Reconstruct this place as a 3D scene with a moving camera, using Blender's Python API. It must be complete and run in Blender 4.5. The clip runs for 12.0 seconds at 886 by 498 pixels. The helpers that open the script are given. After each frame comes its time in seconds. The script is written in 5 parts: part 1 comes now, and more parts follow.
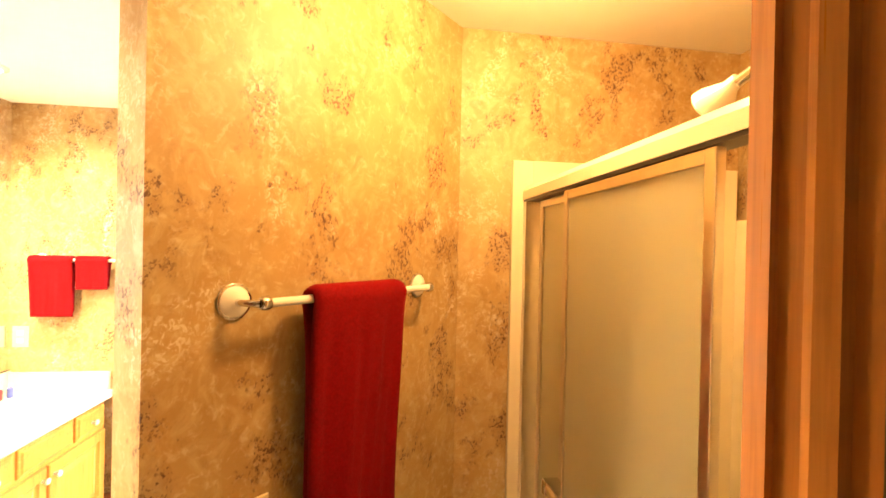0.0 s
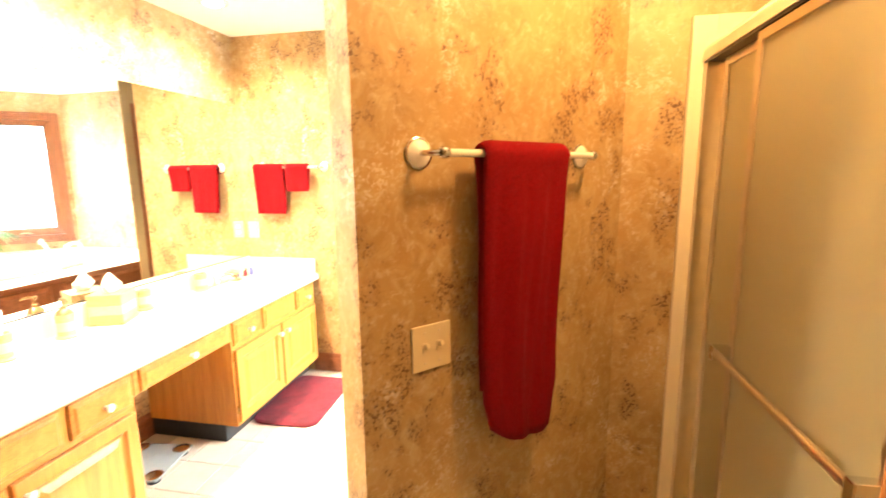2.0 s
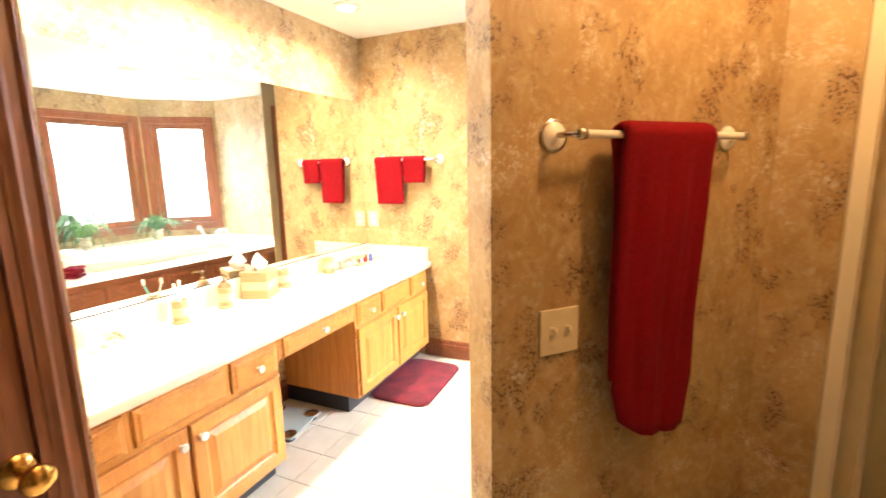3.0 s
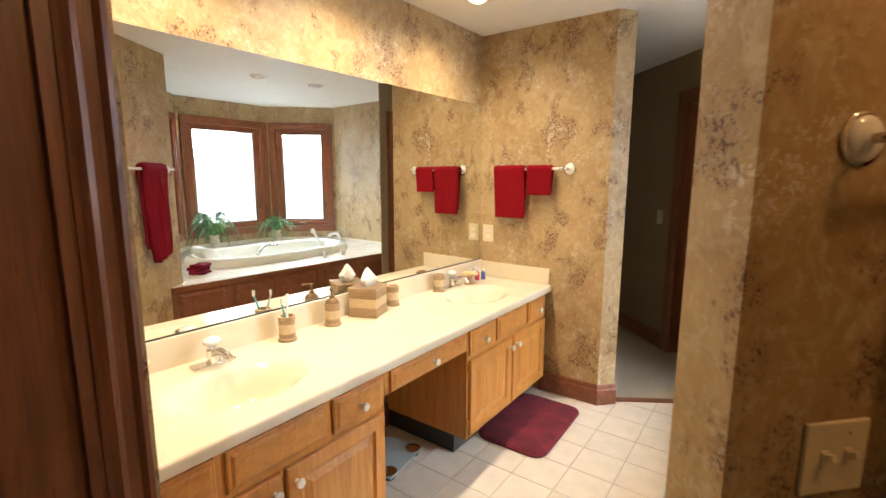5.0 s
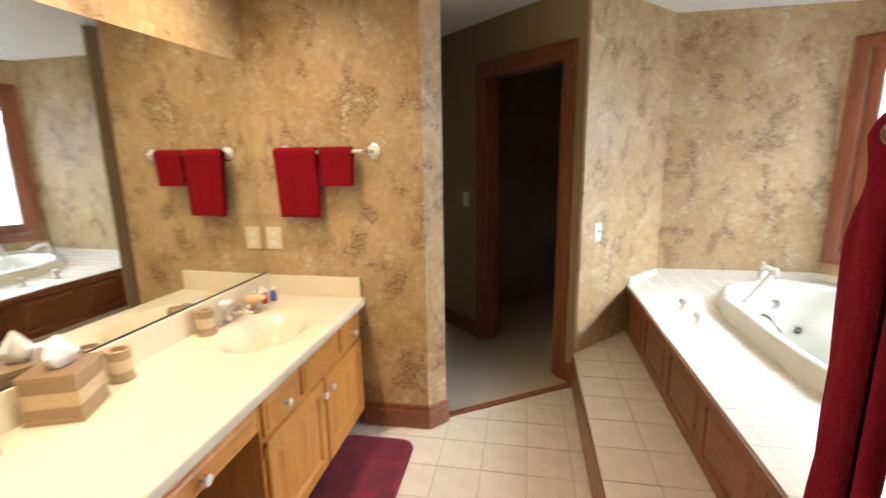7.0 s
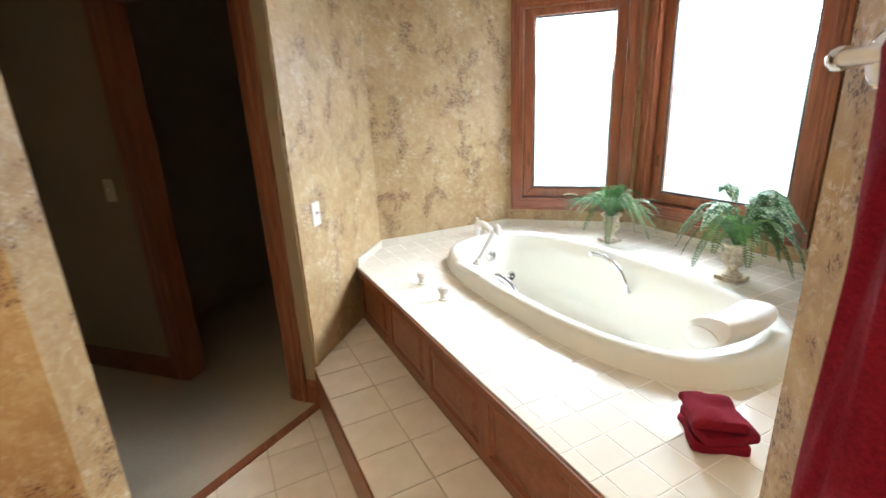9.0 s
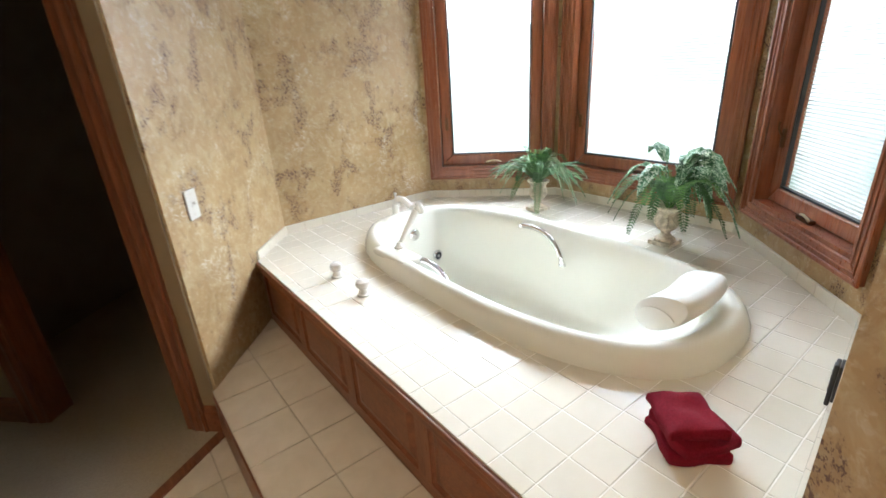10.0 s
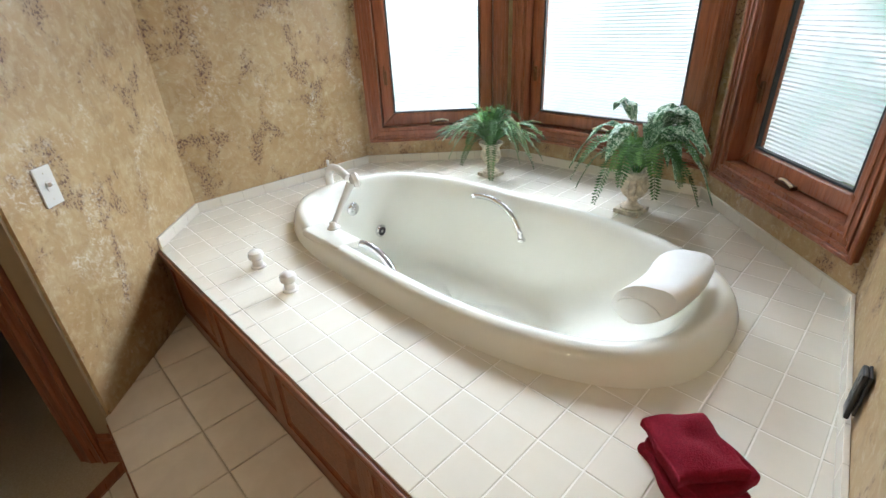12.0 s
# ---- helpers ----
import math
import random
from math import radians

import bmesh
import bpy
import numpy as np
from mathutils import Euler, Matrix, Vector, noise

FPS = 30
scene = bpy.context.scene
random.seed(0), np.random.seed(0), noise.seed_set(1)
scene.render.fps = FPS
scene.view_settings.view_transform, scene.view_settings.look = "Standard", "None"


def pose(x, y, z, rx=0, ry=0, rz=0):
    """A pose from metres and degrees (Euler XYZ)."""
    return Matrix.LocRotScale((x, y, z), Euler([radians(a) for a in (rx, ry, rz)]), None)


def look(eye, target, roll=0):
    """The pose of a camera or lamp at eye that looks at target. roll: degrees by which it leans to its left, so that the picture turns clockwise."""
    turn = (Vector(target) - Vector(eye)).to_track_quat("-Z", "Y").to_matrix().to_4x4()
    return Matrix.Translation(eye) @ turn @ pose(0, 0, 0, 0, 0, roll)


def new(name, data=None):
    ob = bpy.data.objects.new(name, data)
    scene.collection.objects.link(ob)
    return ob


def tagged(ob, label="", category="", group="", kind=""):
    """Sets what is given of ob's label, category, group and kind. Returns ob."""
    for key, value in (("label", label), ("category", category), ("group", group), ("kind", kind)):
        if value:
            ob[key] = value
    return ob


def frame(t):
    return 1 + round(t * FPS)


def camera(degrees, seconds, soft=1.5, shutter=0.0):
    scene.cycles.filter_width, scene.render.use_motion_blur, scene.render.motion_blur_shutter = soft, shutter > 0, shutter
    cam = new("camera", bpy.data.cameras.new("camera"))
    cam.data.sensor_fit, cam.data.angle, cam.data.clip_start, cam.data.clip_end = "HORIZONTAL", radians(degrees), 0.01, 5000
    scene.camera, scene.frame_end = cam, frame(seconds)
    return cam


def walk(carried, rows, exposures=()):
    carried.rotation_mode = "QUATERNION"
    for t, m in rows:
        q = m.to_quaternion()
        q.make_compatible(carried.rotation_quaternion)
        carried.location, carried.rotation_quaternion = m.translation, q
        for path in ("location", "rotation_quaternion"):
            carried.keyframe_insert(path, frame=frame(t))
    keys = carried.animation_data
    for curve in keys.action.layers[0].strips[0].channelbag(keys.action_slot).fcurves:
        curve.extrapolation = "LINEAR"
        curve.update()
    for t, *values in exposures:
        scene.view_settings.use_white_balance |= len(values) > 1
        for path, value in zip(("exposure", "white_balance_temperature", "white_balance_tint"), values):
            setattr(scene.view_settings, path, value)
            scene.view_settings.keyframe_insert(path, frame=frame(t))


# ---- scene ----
cam = camera(88.3, 12.0, shutter=0.5)
PATH = [
    (0, (0.288, 0.456, 1.617), (0.561, 2.438, 1.609), 1.2),
    (0.5, (0.29, 0.444, 1.59), (0.485, 2.432, 1.501), 0.8),
    (1, (0.285, 0.424, 1.544), (0.323, 2.415, 1.362), 0.4),
    (1.5, (0.276, 0.4, 1.494), (0.116, 2.376, 1.225), -0.0),
    (2, (0.26, 0.365, 1.451), (-0.117, 2.301, 1.122), -0.6),
    (2.5, (0.233, 0.335, 1.428), (-0.365, 2.212, 1.082), -1.0),
    (3, (0.196, 0.318, 1.424), (-0.598, 2.122, 1.081), -1.2),
    (3.5, (0.144, 0.342, 1.436), (-0.827, 2.058, 1.099), -0.7),
    (3.7, (0.116, 0.356, 1.435), (-0.906, 2.043, 1.105), -0.2),
    (5.3, (-0.153, 0.627, 1.447), (-1.319, 2.223, 1.14), 0.1),
    (5.5, (-0.192, 0.673, 1.452), (-1.313, 2.299, 1.136), 0.1),
    (6, (-0.251, 0.813, 1.451), (-1.228, 2.524, 1.107), 0.0),
    (6.5, (-0.336, 0.992, 1.465), (-1.033, 2.827, 1.08), -0.6),
    (7, (-0.417, 1.161, 1.488), (-0.768, 3.086, 1.075), -0.9),
    (7.5, (-0.495, 1.345, 1.494), (-0.442, 3.295, 1.05), -1.5),
    (7.7, (-0.511, 1.421, 1.496), (-0.314, 3.356, 1.032), -1.9),
    (9.3, (-0.374, 1.942, 1.461), (0.595, 3.57, 0.822), -3.0),
    (9.5, (-0.354, 2.015, 1.469), (0.684, 3.585, 0.792), -3.4),
    (10, (-0.235, 2.112, 1.436), (0.875, 3.6, 0.692), -3.6),
    (10.5, (-0.154, 2.223, 1.411), (1.034, 3.616, 0.605), -2.8),
    (11, (-0.092, 2.289, 1.404), (1.117, 3.635, 0.55), -2.8),
    (11.5, (-0.043, 2.315, 1.395), (1.157, 3.646, 0.507), -3.3),
    (12, (-0.024, 2.344, 1.392), (1.197, 3.635, 0.473), -3.0),
]
walk(cam, [(t, look(eye, target, roll)) for t, eye, target, roll in PATH],
     [(0.0, 2.15, 7600, 10), (1.5, 2.25, 7100, 10), (2.5, 2.15, 6400, 10), (3.5, 0.9, 5900, 10), (5.3, 0.05, 5950, 10), (7.0, -0.08, 5850, 10), (9.5, -0.25, 5850, 10), (10.5, -0.7, 5800, 10), (12.0, -0.82, 5800, 10)])


# ---- world and lights ----
CEIL = 2.39
MX = -1.84          # face of the mirror wall
DECK = 0.559        # top of the tub deck
STEP = 0.215

world = bpy.data.worlds.new("daylight")
scene.world = world
world.use_nodes = True
wt = world.node_tree
sky = wt.nodes.new("ShaderNodeTexSky")
sky.sky_type = "NISHITA"
sky.sun_disc = False
sky.sun_elevation = radians(48)
sky.sun_rotation = radians(200)
wt.links.new(sky.outputs[0], wt.nodes["Background"].inputs[0])
wt.nodes["Background"].inputs[1].default_value = 0.15

sun = new("sun", bpy.data.lights.new("sun", "SUN"))
sun.data.energy, sun.data.angle, sun.data.color = 1.2, radians(12), (1.0, 0.96, 0.9)
sun.matrix_world = look((0, 0, 20), (6, 16, 0))


def lamp(name, kind, m, energy, color, size=0.1, size_y=None, cone=100):
    data = bpy.data.lights.new(name, kind)
    data.energy, data.color = energy, color
    if kind == "AREA":
        data.shape, data.size = ("RECTANGLE", size) if size_y else ("DISK", size)
        if size_y:
            data.size_y = size_y
    elif kind == "SPOT":
        data.spot_size, data.spot_blend, data.shadow_soft_size = radians(cone), 1.0, size
    else:
        data.shadow_soft_size = size
    ob = new(name, data)
    ob.matrix_world = m
    return ob


WARM = (1.0, 0.55, 0.21)
SOFTWARM = (1.0, 0.77, 0.50)
DAY = (0.90, 0.96, 1.0)


# ---- materials ----
class Nodes:
    def __init__(self, name, rough=0.5, metal=0.0, color=(0.5, 0.5, 0.5)):
        self.mat = bpy.data.materials.new(name)
        self.mat.use_nodes = True
        self.t = self.mat.node_tree
        self.b = self.t.nodes["Principled BSDF"]
        self.b.inputs["Roughness"].default_value = rough
        self.b.inputs["Metallic"].default_value = metal
        self.b.inputs["Base Color"].default_value = (*color, 1)
        self.coord = None

    def at(self, scale=(1, 1, 1), rot=(0, 0, 0)):
        if self.coord is None:
            self.coord = self.t.nodes.new("ShaderNodeTexCoord")
        mp = self.t.nodes.new("ShaderNodeMapping")
        mp.inputs["Scale"].default_value = scale
        mp.inputs["Rotation"].default_value = rot
        self.t.links.new(self.coord.outputs["Object"], mp.inputs["Vector"])
        return mp.outputs[0]

    def noise(self, vec, scale, detail=3, rough=0.55, distort=0.0):
        n = self.t.nodes.new("ShaderNodeTexNoise")
        n.inputs["Scale"].default_value = scale
        n.inputs["Detail"].default_value = detail
        n.inputs["Roughness"].default_value = rough
        n.inputs["Distortion"].default_value = distort
        self.t.links.new(vec, n.inputs["Vector"])
        return n.outputs[0]

    def voronoi(self, vec, scale, feature="F1"):
        n = self.t.nodes.new("ShaderNodeTexVoronoi")
        n.feature = feature
        n.inputs["Scale"].default_value = scale
        self.t.links.new(vec, n.inputs["Vector"])
        return n.outputs["Distance"]

    def ramp(self, fac, stops):
        r = self.t.nodes.new("ShaderNodeValToRGB")
        e = r.color_ramp.elements
        while len(e) < len(stops):
            e.new(0.5)
        for el, (p, c) in zip(e, stops):
            el.position = p
            el.color = (*c, 1) if isinstance(c, tuple) else (c, c, c, 1)
        self.t.links.new(fac, r.inputs[0])
        return r.outputs[0]

    def mix(self, fac, a, b, kind="MIX"):
        m = self.t.nodes.new("ShaderNodeMix")
        m.data_type, m.blend_type = "RGBA", kind
        for k, v in ((0, fac), (6, a), (7, b)):
            sock = m.inputs[k]
            if isinstance(v, (int, float)):
                sock.default_value = (v, v, v, 1) if k else v
            elif isinstance(v, tuple):
                sock.default_value = (*v, 1)
            else:
                self.t.links.new(v, sock)
        return m.outputs[2]

    def mul(self, a, b, op="MULTIPLY"):
        m = self.t.nodes.new("ShaderNodeMath")
        m.operation = op
        for sock, v in zip(m.inputs, (a, b)):
            if isinstance(v, (int, float)):
                sock.default_value = v
            else:
                self.t.links.new(v, sock)
        return m.outputs[0]

    def color(self, c):
        self.t.links.new(c, self.b.inputs["Base Color"])
        return self

    def rough(self, c):
        self.t.links.new(c, self.b.inputs["Roughness"])
        return self

    def bump(self, h, strength=0.3, distance=0.002):
        n = self.t.nodes.new("ShaderNodeBump")
        n.inputs["Strength"].default_value = strength
        n.inputs["Distance"].default_value = distance
        self.t.links.new(h, n.inputs["Height"])
        self.t.links.new(n.outputs[0], self.b.inputs["Normal"])
        return self

    def random(self):
        return self.t.nodes.new("ShaderNodeObjectInfo").outputs["Random"]


def make_wallpaper():
    """Golden tan sponged paper: wispy light flakes and clusters of small dark red-brown dots."""
    n = Nodes("sponged_wallpaper", 0.48)
    v = n.at()
    big = n.noise(v, 2.6, 3, 0.6, 0.4)
    base = n.ramp(big, [(0.3, (0.325, 0.205, 0.083)), (0.5, (0.40, 0.268, 0.120)), (0.72, (0.47, 0.338, 0.170))])
    wisp = n.noise(n.at((1, 1, 0.8), (0.3, 0.5, 0.2)), 15, 6, 0.68, 1.3)
    base = n.mix(n.ramp(wisp, [(0.46, 0.0), (0.66, 0.65)]), base, (0.51, 0.405, 0.235))
    fleck = n.noise(n.at((1, 1, 1), (0.7, 0.1, 0.6)), 44, 4, 0.65, 0.7)
    base = n.mix(n.ramp(fleck, [(0.55, 0.0), (0.66, 0.38)]), base, (0.60, 0.53, 0.39))
    brown = n.noise(n.at((1, 1, 1), (2.1, 0.4, 1.6)), 20, 5, 0.7, 0.8)
    base = n.mix(n.ramp(brown, [(0.55, 0.0), (0.68, 0.30)]), base, (0.21, 0.115, 0.045))
    patch = n.ramp(n.noise(n.at((1, 1, 0.7), (0.9, 0.2, 0.4)), 6.5, 5, 0.66, 0.2), [(0.535, 0.0), (0.60, 1.0)])
    dots = n.ramp(n.noise(n.at((1, 1, 0.8), (0.5, 0.3, 0.1)), 115, 3, 0.7, 0.15), [(0.525, 0.0), (0.57, 1.0)])
    base = n.mix(n.mul(patch, 0.30), base, (0.21, 0.105, 0.05))
    base = n.mix(n.mul(n.mul(patch, dots), 0.9), base, (0.085, 0.033, 0.02))
    chalk = n.ramp(n.noise(n.at((1, 1, 0.8), (1.3, 0.6, 0.2)), 4.2, 5, 0.68, 0.8), [(0.54, 0.0), (0.66, 1.0)])
    chips = n.ramp(n.noise(n.at((1, 1, 1), (0.2, 1.1, 0.9)), 58, 4, 0.7, 1.0), [(0.50, 0.0), (0.58, 1.0)])
    base = n.mix(n.mul(n.mul(chalk, chips), 0.7), base, (0.66, 0.61, 0.50))
    n.color(base)
    n.bump(wisp, 0.12, 0.001)
    return n.mat


def make_wood(name, dark, light, rough=0.35, axis=2, grain=1.0):
    n = Nodes(name, rough)
    sc = [14.0 * grain] * 3
    sc[axis] = 1.1 * grain
    v = n.at(tuple(sc))
    a = n.noise(v, 2.2, 5, 0.62, 0.9)
    sc2 = [90.0] * 3
    sc2[axis] = 3.0
    b = n.noise(n.at(tuple(sc2)), 2.0, 3, 0.6)
    c = n.ramp(a, [(0.28, dark), (0.5, tuple((p + q) / 2 for p, q in zip(dark, light))), (0.72, light)])
    c = n.mix(n.ramp(b, [(0.36, 0.30), (0.52, 0.0)]), c, tuple(p * 0.6 for p in dark))
    n.color(c)
    n.rough(n.ramp(b, [(0.3, rough + 0.15), (0.7, rough - 0.05)]))
    n.bump(b, 0.12, 0.0008)
    return n.mat


def make_plain(name, color, rough=0.5, metal=0.0, vary=0.06, scale=6.0, bump=0.0, bscale=120):
    n = Nodes(name, rough, metal, color)
    a = n.noise(n.at(), scale, 4, 0.6, 0.3)
    lo = tuple(c * (1 - vary) for c in color)
    hi = tuple(min(1, c * (1 + vary)) for c in color)
    n.color(n.ramp(a, [(0.3, lo), (0.7, hi)]))
    if bump:
        n.bump(n.noise(n.at(), bscale, 3, 0.6), bump, 0.002)
    return n.mat


def make_tile(name, a, b, rough=0.25):
    n = Nodes(name, rough)
    v = n.at()
    c = n.ramp(n.noise(v, 9, 4, 0.6, 0.5), [(0.3, a), (0.7, b)])
    r = n.ramp(n.random(), [(0.0, 0.955), (1.0, 1.0)])
    n.color(n.mix(1.0, c, r, "MULTIPLY"))
    n.bump(n.noise(v, 30, 2), 0.05, 0.001)
    return n.mat


def make_terry(name, dark, light):
    n = Nodes(name, 0.95)
    n.b.inputs["Specular IOR Level"].default_value = 0.15
    v = n.at()
    n.color(n.mix(n.ramp(n.noise(v, 190, 4, 0.7), [(0.25, 0.0), (0.75, 1.0)]), dark, light))
    n.bump(n.noise(v, 320, 3, 0.7), 0.8, 0.005)
    return n.mat


def make_glass():
    m = bpy.data.materials.new("clear_window_glass")
    m.use_nodes = True
    b = m.node_tree.nodes["Principled BSDF"]
    b.inputs["Base Color"].default_value = (1, 1, 1, 1)
    b.inputs["Transmission Weight"].default_value = 1.0
    b.inputs["Roughness"].default_value = 0.0
    b.inputs["IOR"].default_value = 1.1
    return m


def make_frosted():
    n = Nodes("obscure_shower_glass", 0.28, 0.0, (0.60, 0.57, 0.39))
    n.b.inputs["Transmission Weight"].default_value = 0.45
    n.b.inputs["IOR"].default_value = 1.2
    n.bump(n.noise(n.at(), 220, 2), 0.15, 0.001)
    return n.mat


WALLPAPER = make_wallpaper()
CEILING = make_plain("ceiling_paint", (0.78, 0.77, 0.74), 0.8, 0, 0.03, 3, 0.25, 260)
HALLPAINT = make_plain("tan_wall_paint", (0.27, 0.205, 0.12), 0.75, 0, 0.04, 4, 0.15, 220)
OAK = make_wood("honey_oak", (0.40, 0.155, 0.025), (0.60, 0.265, 0.053), 0.32)
OAK_H = make_wood("honey_oak_level", (0.40, 0.155, 0.025), (0.60, 0.265, 0.053), 0.32, 1)
CHERRY = make_wood("red_brown_wood", (0.13, 0.042, 0.018), (0.26, 0.095, 0.040), 0.3)
CHERRY_H = make_wood("red_brown_wood_level", (0.13, 0.042, 0.018), (0.26, 0.095, 0.040), 0.3, 1)
WINWOOD = make_wood("window_wood", (0.19, 0.056, 0.023), (0.34, 0.118, 0.050), 0.28)
CREAM = make_plain("cultured_marble", (0.71, 0.63, 0.475), 0.16, 0, 0.05, 5)
FLOORTILE = make_tile("floor_tile_glaze", (0.60, 0.53, 0.43), (0.68, 0.61, 0.51), 0.3)
DECKTILE = make_tile("deck_tile_glaze", (0.765, 0.715, 0.605), (0.79, 0.745, 0.645), 0.10)
GROUT = make_plain("grout", (0.47, 0.41, 0.32), 0.9, 0, 0.12, 25)
DECKGROUT = make_plain("deck_grout", (0.87, 0.84, 0.77), 0.8, 0, 0.05, 25)
TUBWHITE = make_plain("tub_acrylic", (0.765, 0.755, 0.675), 0.05, 0, 0.02, 2)
PILLOW = make_plain("pillow_vinyl", (0.80, 0.79, 0.75), 0.45, 0, 0.03, 8, 0.1, 300)
WHITE = make_plain("white_enamel", (0.78, 0.75, 0.70), 0.2, 0, 0.03, 8)
BEIGE_PL = make_plain("ivory_plastic", (0.70, 0.60, 0.40), 0.35, 0, 0.03, 8)
SURROUND = make_plain("shower_acrylic", (0.78, 0.72, 0.56), 0.2, 0, 0.03, 3)
CHROME = make_plain("chrome", (0.75, 0.75, 0.76), 0.12, 1.0, 0.03, 10)
ALU = make_plain("brushed_aluminium", (0.70, 0.64, 0.54), 0.28, 1.0, 0.05, 20)
BRASS = make_plain("polished_brass", (0.72, 0.47, 0.14), 0.16, 1.0, 0.05, 20)
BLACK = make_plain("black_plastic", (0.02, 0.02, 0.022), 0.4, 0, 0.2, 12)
TOWEL = make_terry("red_terry", (0.14, 0.001, 0.004), (0.27, 0.003, 0.009))
DARKTOWEL = make_terry("wine_terry", (0.12, 0.003, 0.010), (0.24, 0.008, 0.022))
CARPET = make_terry("beige_carpet", (0.33, 0.27, 0.19), (0.50, 0.42, 0.31))
FROST = make_frosted()
GLASS = make_glass()
MIRROR = Nodes("mirror_silver", 0.0, 1.0, (0.88, 0.90, 0.88)).mat
URN = make_plain("cast_stone", (0.55, 0.48, 0.36), 0.7, 0, 0.38, 45, 0.4, 160)
BRONZE = make_plain("dark_bronze", (0.16, 0.085, 0.045), 0.35, 1.0, 0.1, 30)
TISSUE = make_plain("tissue_paper", (0.83, 0.82, 0.80), 0.8, 0, 0.02, 8)
SLATMAT = make_plain("blind_slat_white", (0.88, 0.88, 0.87), 0.5, 0, 0.03, 8)
SLATMAT.node_tree.nodes["Principled BSDF"].inputs["Transmission Weight"].default_value = 0.6


def make_rug():
    n = Nodes("wine_rug_pile", 0.95)
    v = n.at()
    c = n.mix(n.ramp(n.noise(v, 7, 4, 0.6, 0.8), [(0.35, 0.0), (0.65, 1.0)]), (0.085, 0.004, 0.011), (0.20, 0.010, 0.024))
    c = n.mix(n.ramp(n.noise(v, 300, 2), [(0.3, 0.5), (0.6, 0.0)]), c, (0.05, 0.003, 0.008))
    n.color(c)
    n.bump(n.noise(v, 260, 3, 0.7), 0.8, 0.006)
    return n.mat


RUG = make_rug()


def make_banded():
    n = Nodes("woven_band_resin", 0.6)
    v = n.at()
    sep = n.t.nodes.new("ShaderNodeSeparateXYZ")
    n.t.links.new(v, sep.inputs[0])
    w = n.t.nodes.new("ShaderNodeTexWave")
    w.bands_direction = "Z"
    w.inputs["Scale"].default_value = 60
    w.inputs["Distortion"].default_value = 3.0
    n.t.links.new(v, w.inputs["Vector"])
    c = n.mix(n.ramp(w.outputs[1], [(0.2, 0.0), (0.7, 1.0)]), (0.20, 0.125, 0.06), (0.48, 0.34, 0.19))
    n.color(c)
    n.bump(w.outputs[1], 0.5, 0.002)
    return n.mat


BAND = make_banded()
SAND = make_plain("sand_resin", (0.56, 0.43, 0.26), 0.6, 0, 0.12, 60, 0.2, 300)


def make_leaf(name, dark, light, spot=None):
    n = Nodes(name, 0.45)
    v = n.at()
    c = n.mix(n.ramp(n.noise(v, 25, 2), [(0.35, 0.0), (0.65, 1.0)]), dark, light)
    if spot:
        c = n.mix(n.ramp(n.noise(v, 60, 4, 0.7, 1.6), [(0.50, 0.0), (0.55, 0.9)]), c, spot)
    n.color(c)
    return n.mat


FERN = make_leaf("fern_green", (0.035, 0.090, 0.024), (0.085, 0.205, 0.055))
FERNPALE = make_leaf("pale_fern_green", (0.08, 0.19, 0.04), (0.17, 0.34, 0.085))
BLADE = make_leaf("striped_blade", (0.20, 0.30, 0.15), (0.46, 0.54, 0.36))
VARIEGATED = make_leaf("variegated_leaf", (0.026, 0.10, 0.036), (0.055, 0.19, 0.065), (0.55, 0.66, 0.48))


# ---- mesh helpers ----
def obj(name, bm, mat, parent=None, label="", smooth=False):
    me = bpy.data.meshes.new(name)
    bmesh.ops.recalc_face_normals(bm, faces=bm.faces)
    bm.to_mesh(me)
    bm.free()
    me.materials.append(mat)
    if smooth:
        for p in me.polygons:
            p.use_smooth = True
        if smooth != "all":
            me.set_sharp_from_angle(angle=radians(40))
    ob = new(name, me)
    if parent:
        ob.parent = parent
    if label:
        ob["label"] = label
    return ob


def part(name, bm, mat, parent, label="", smooth=False):
    return obj(name, bm, mat, parent, label, smooth)


def thing(name, m, label, category, group="", kind=""):
    e = new(name)
    e.empty_display_size = 0.05
    e.matrix_world = m
    return tagged(e, label, category, group, kind)


def box(bm, x0, x1, y0, y1, z0, z1, bevel=0.0, seg=2):
    r = bmesh.ops.create_cube(bm, size=1.0, matrix=Matrix.Translation(((x0 + x1) / 2, (y0 + y1) / 2, (z0 + z1) / 2)) @ Matrix.Diagonal((abs(x1 - x0), abs(y1 - y0), abs(z1 - z0), 1)))
    if bevel:
        edges = {e for v in r["verts"] for e in v.link_edges}
        bmesh.ops.bevel(bm, geom=list(edges), offset=bevel, segments=seg, affect="EDGES", profile=0.6)
    return bm


def boxed(*a, **k):
    return box(bmesh.new(), *a, **k)


def prism(bm, poly, z0, z1):
    lo = [bm.verts.new((x, y, z0)) for x, y in poly]
    hi = [bm.verts.new((x, y, z1)) for x, y in poly]
    bm.faces.new(lo)
    bm.faces.new(hi)
    for i in range(len(poly)):
        j = (i + 1) % len(poly)
        bm.faces.new((lo[i], lo[j], hi[j], hi[i]))
    return bm


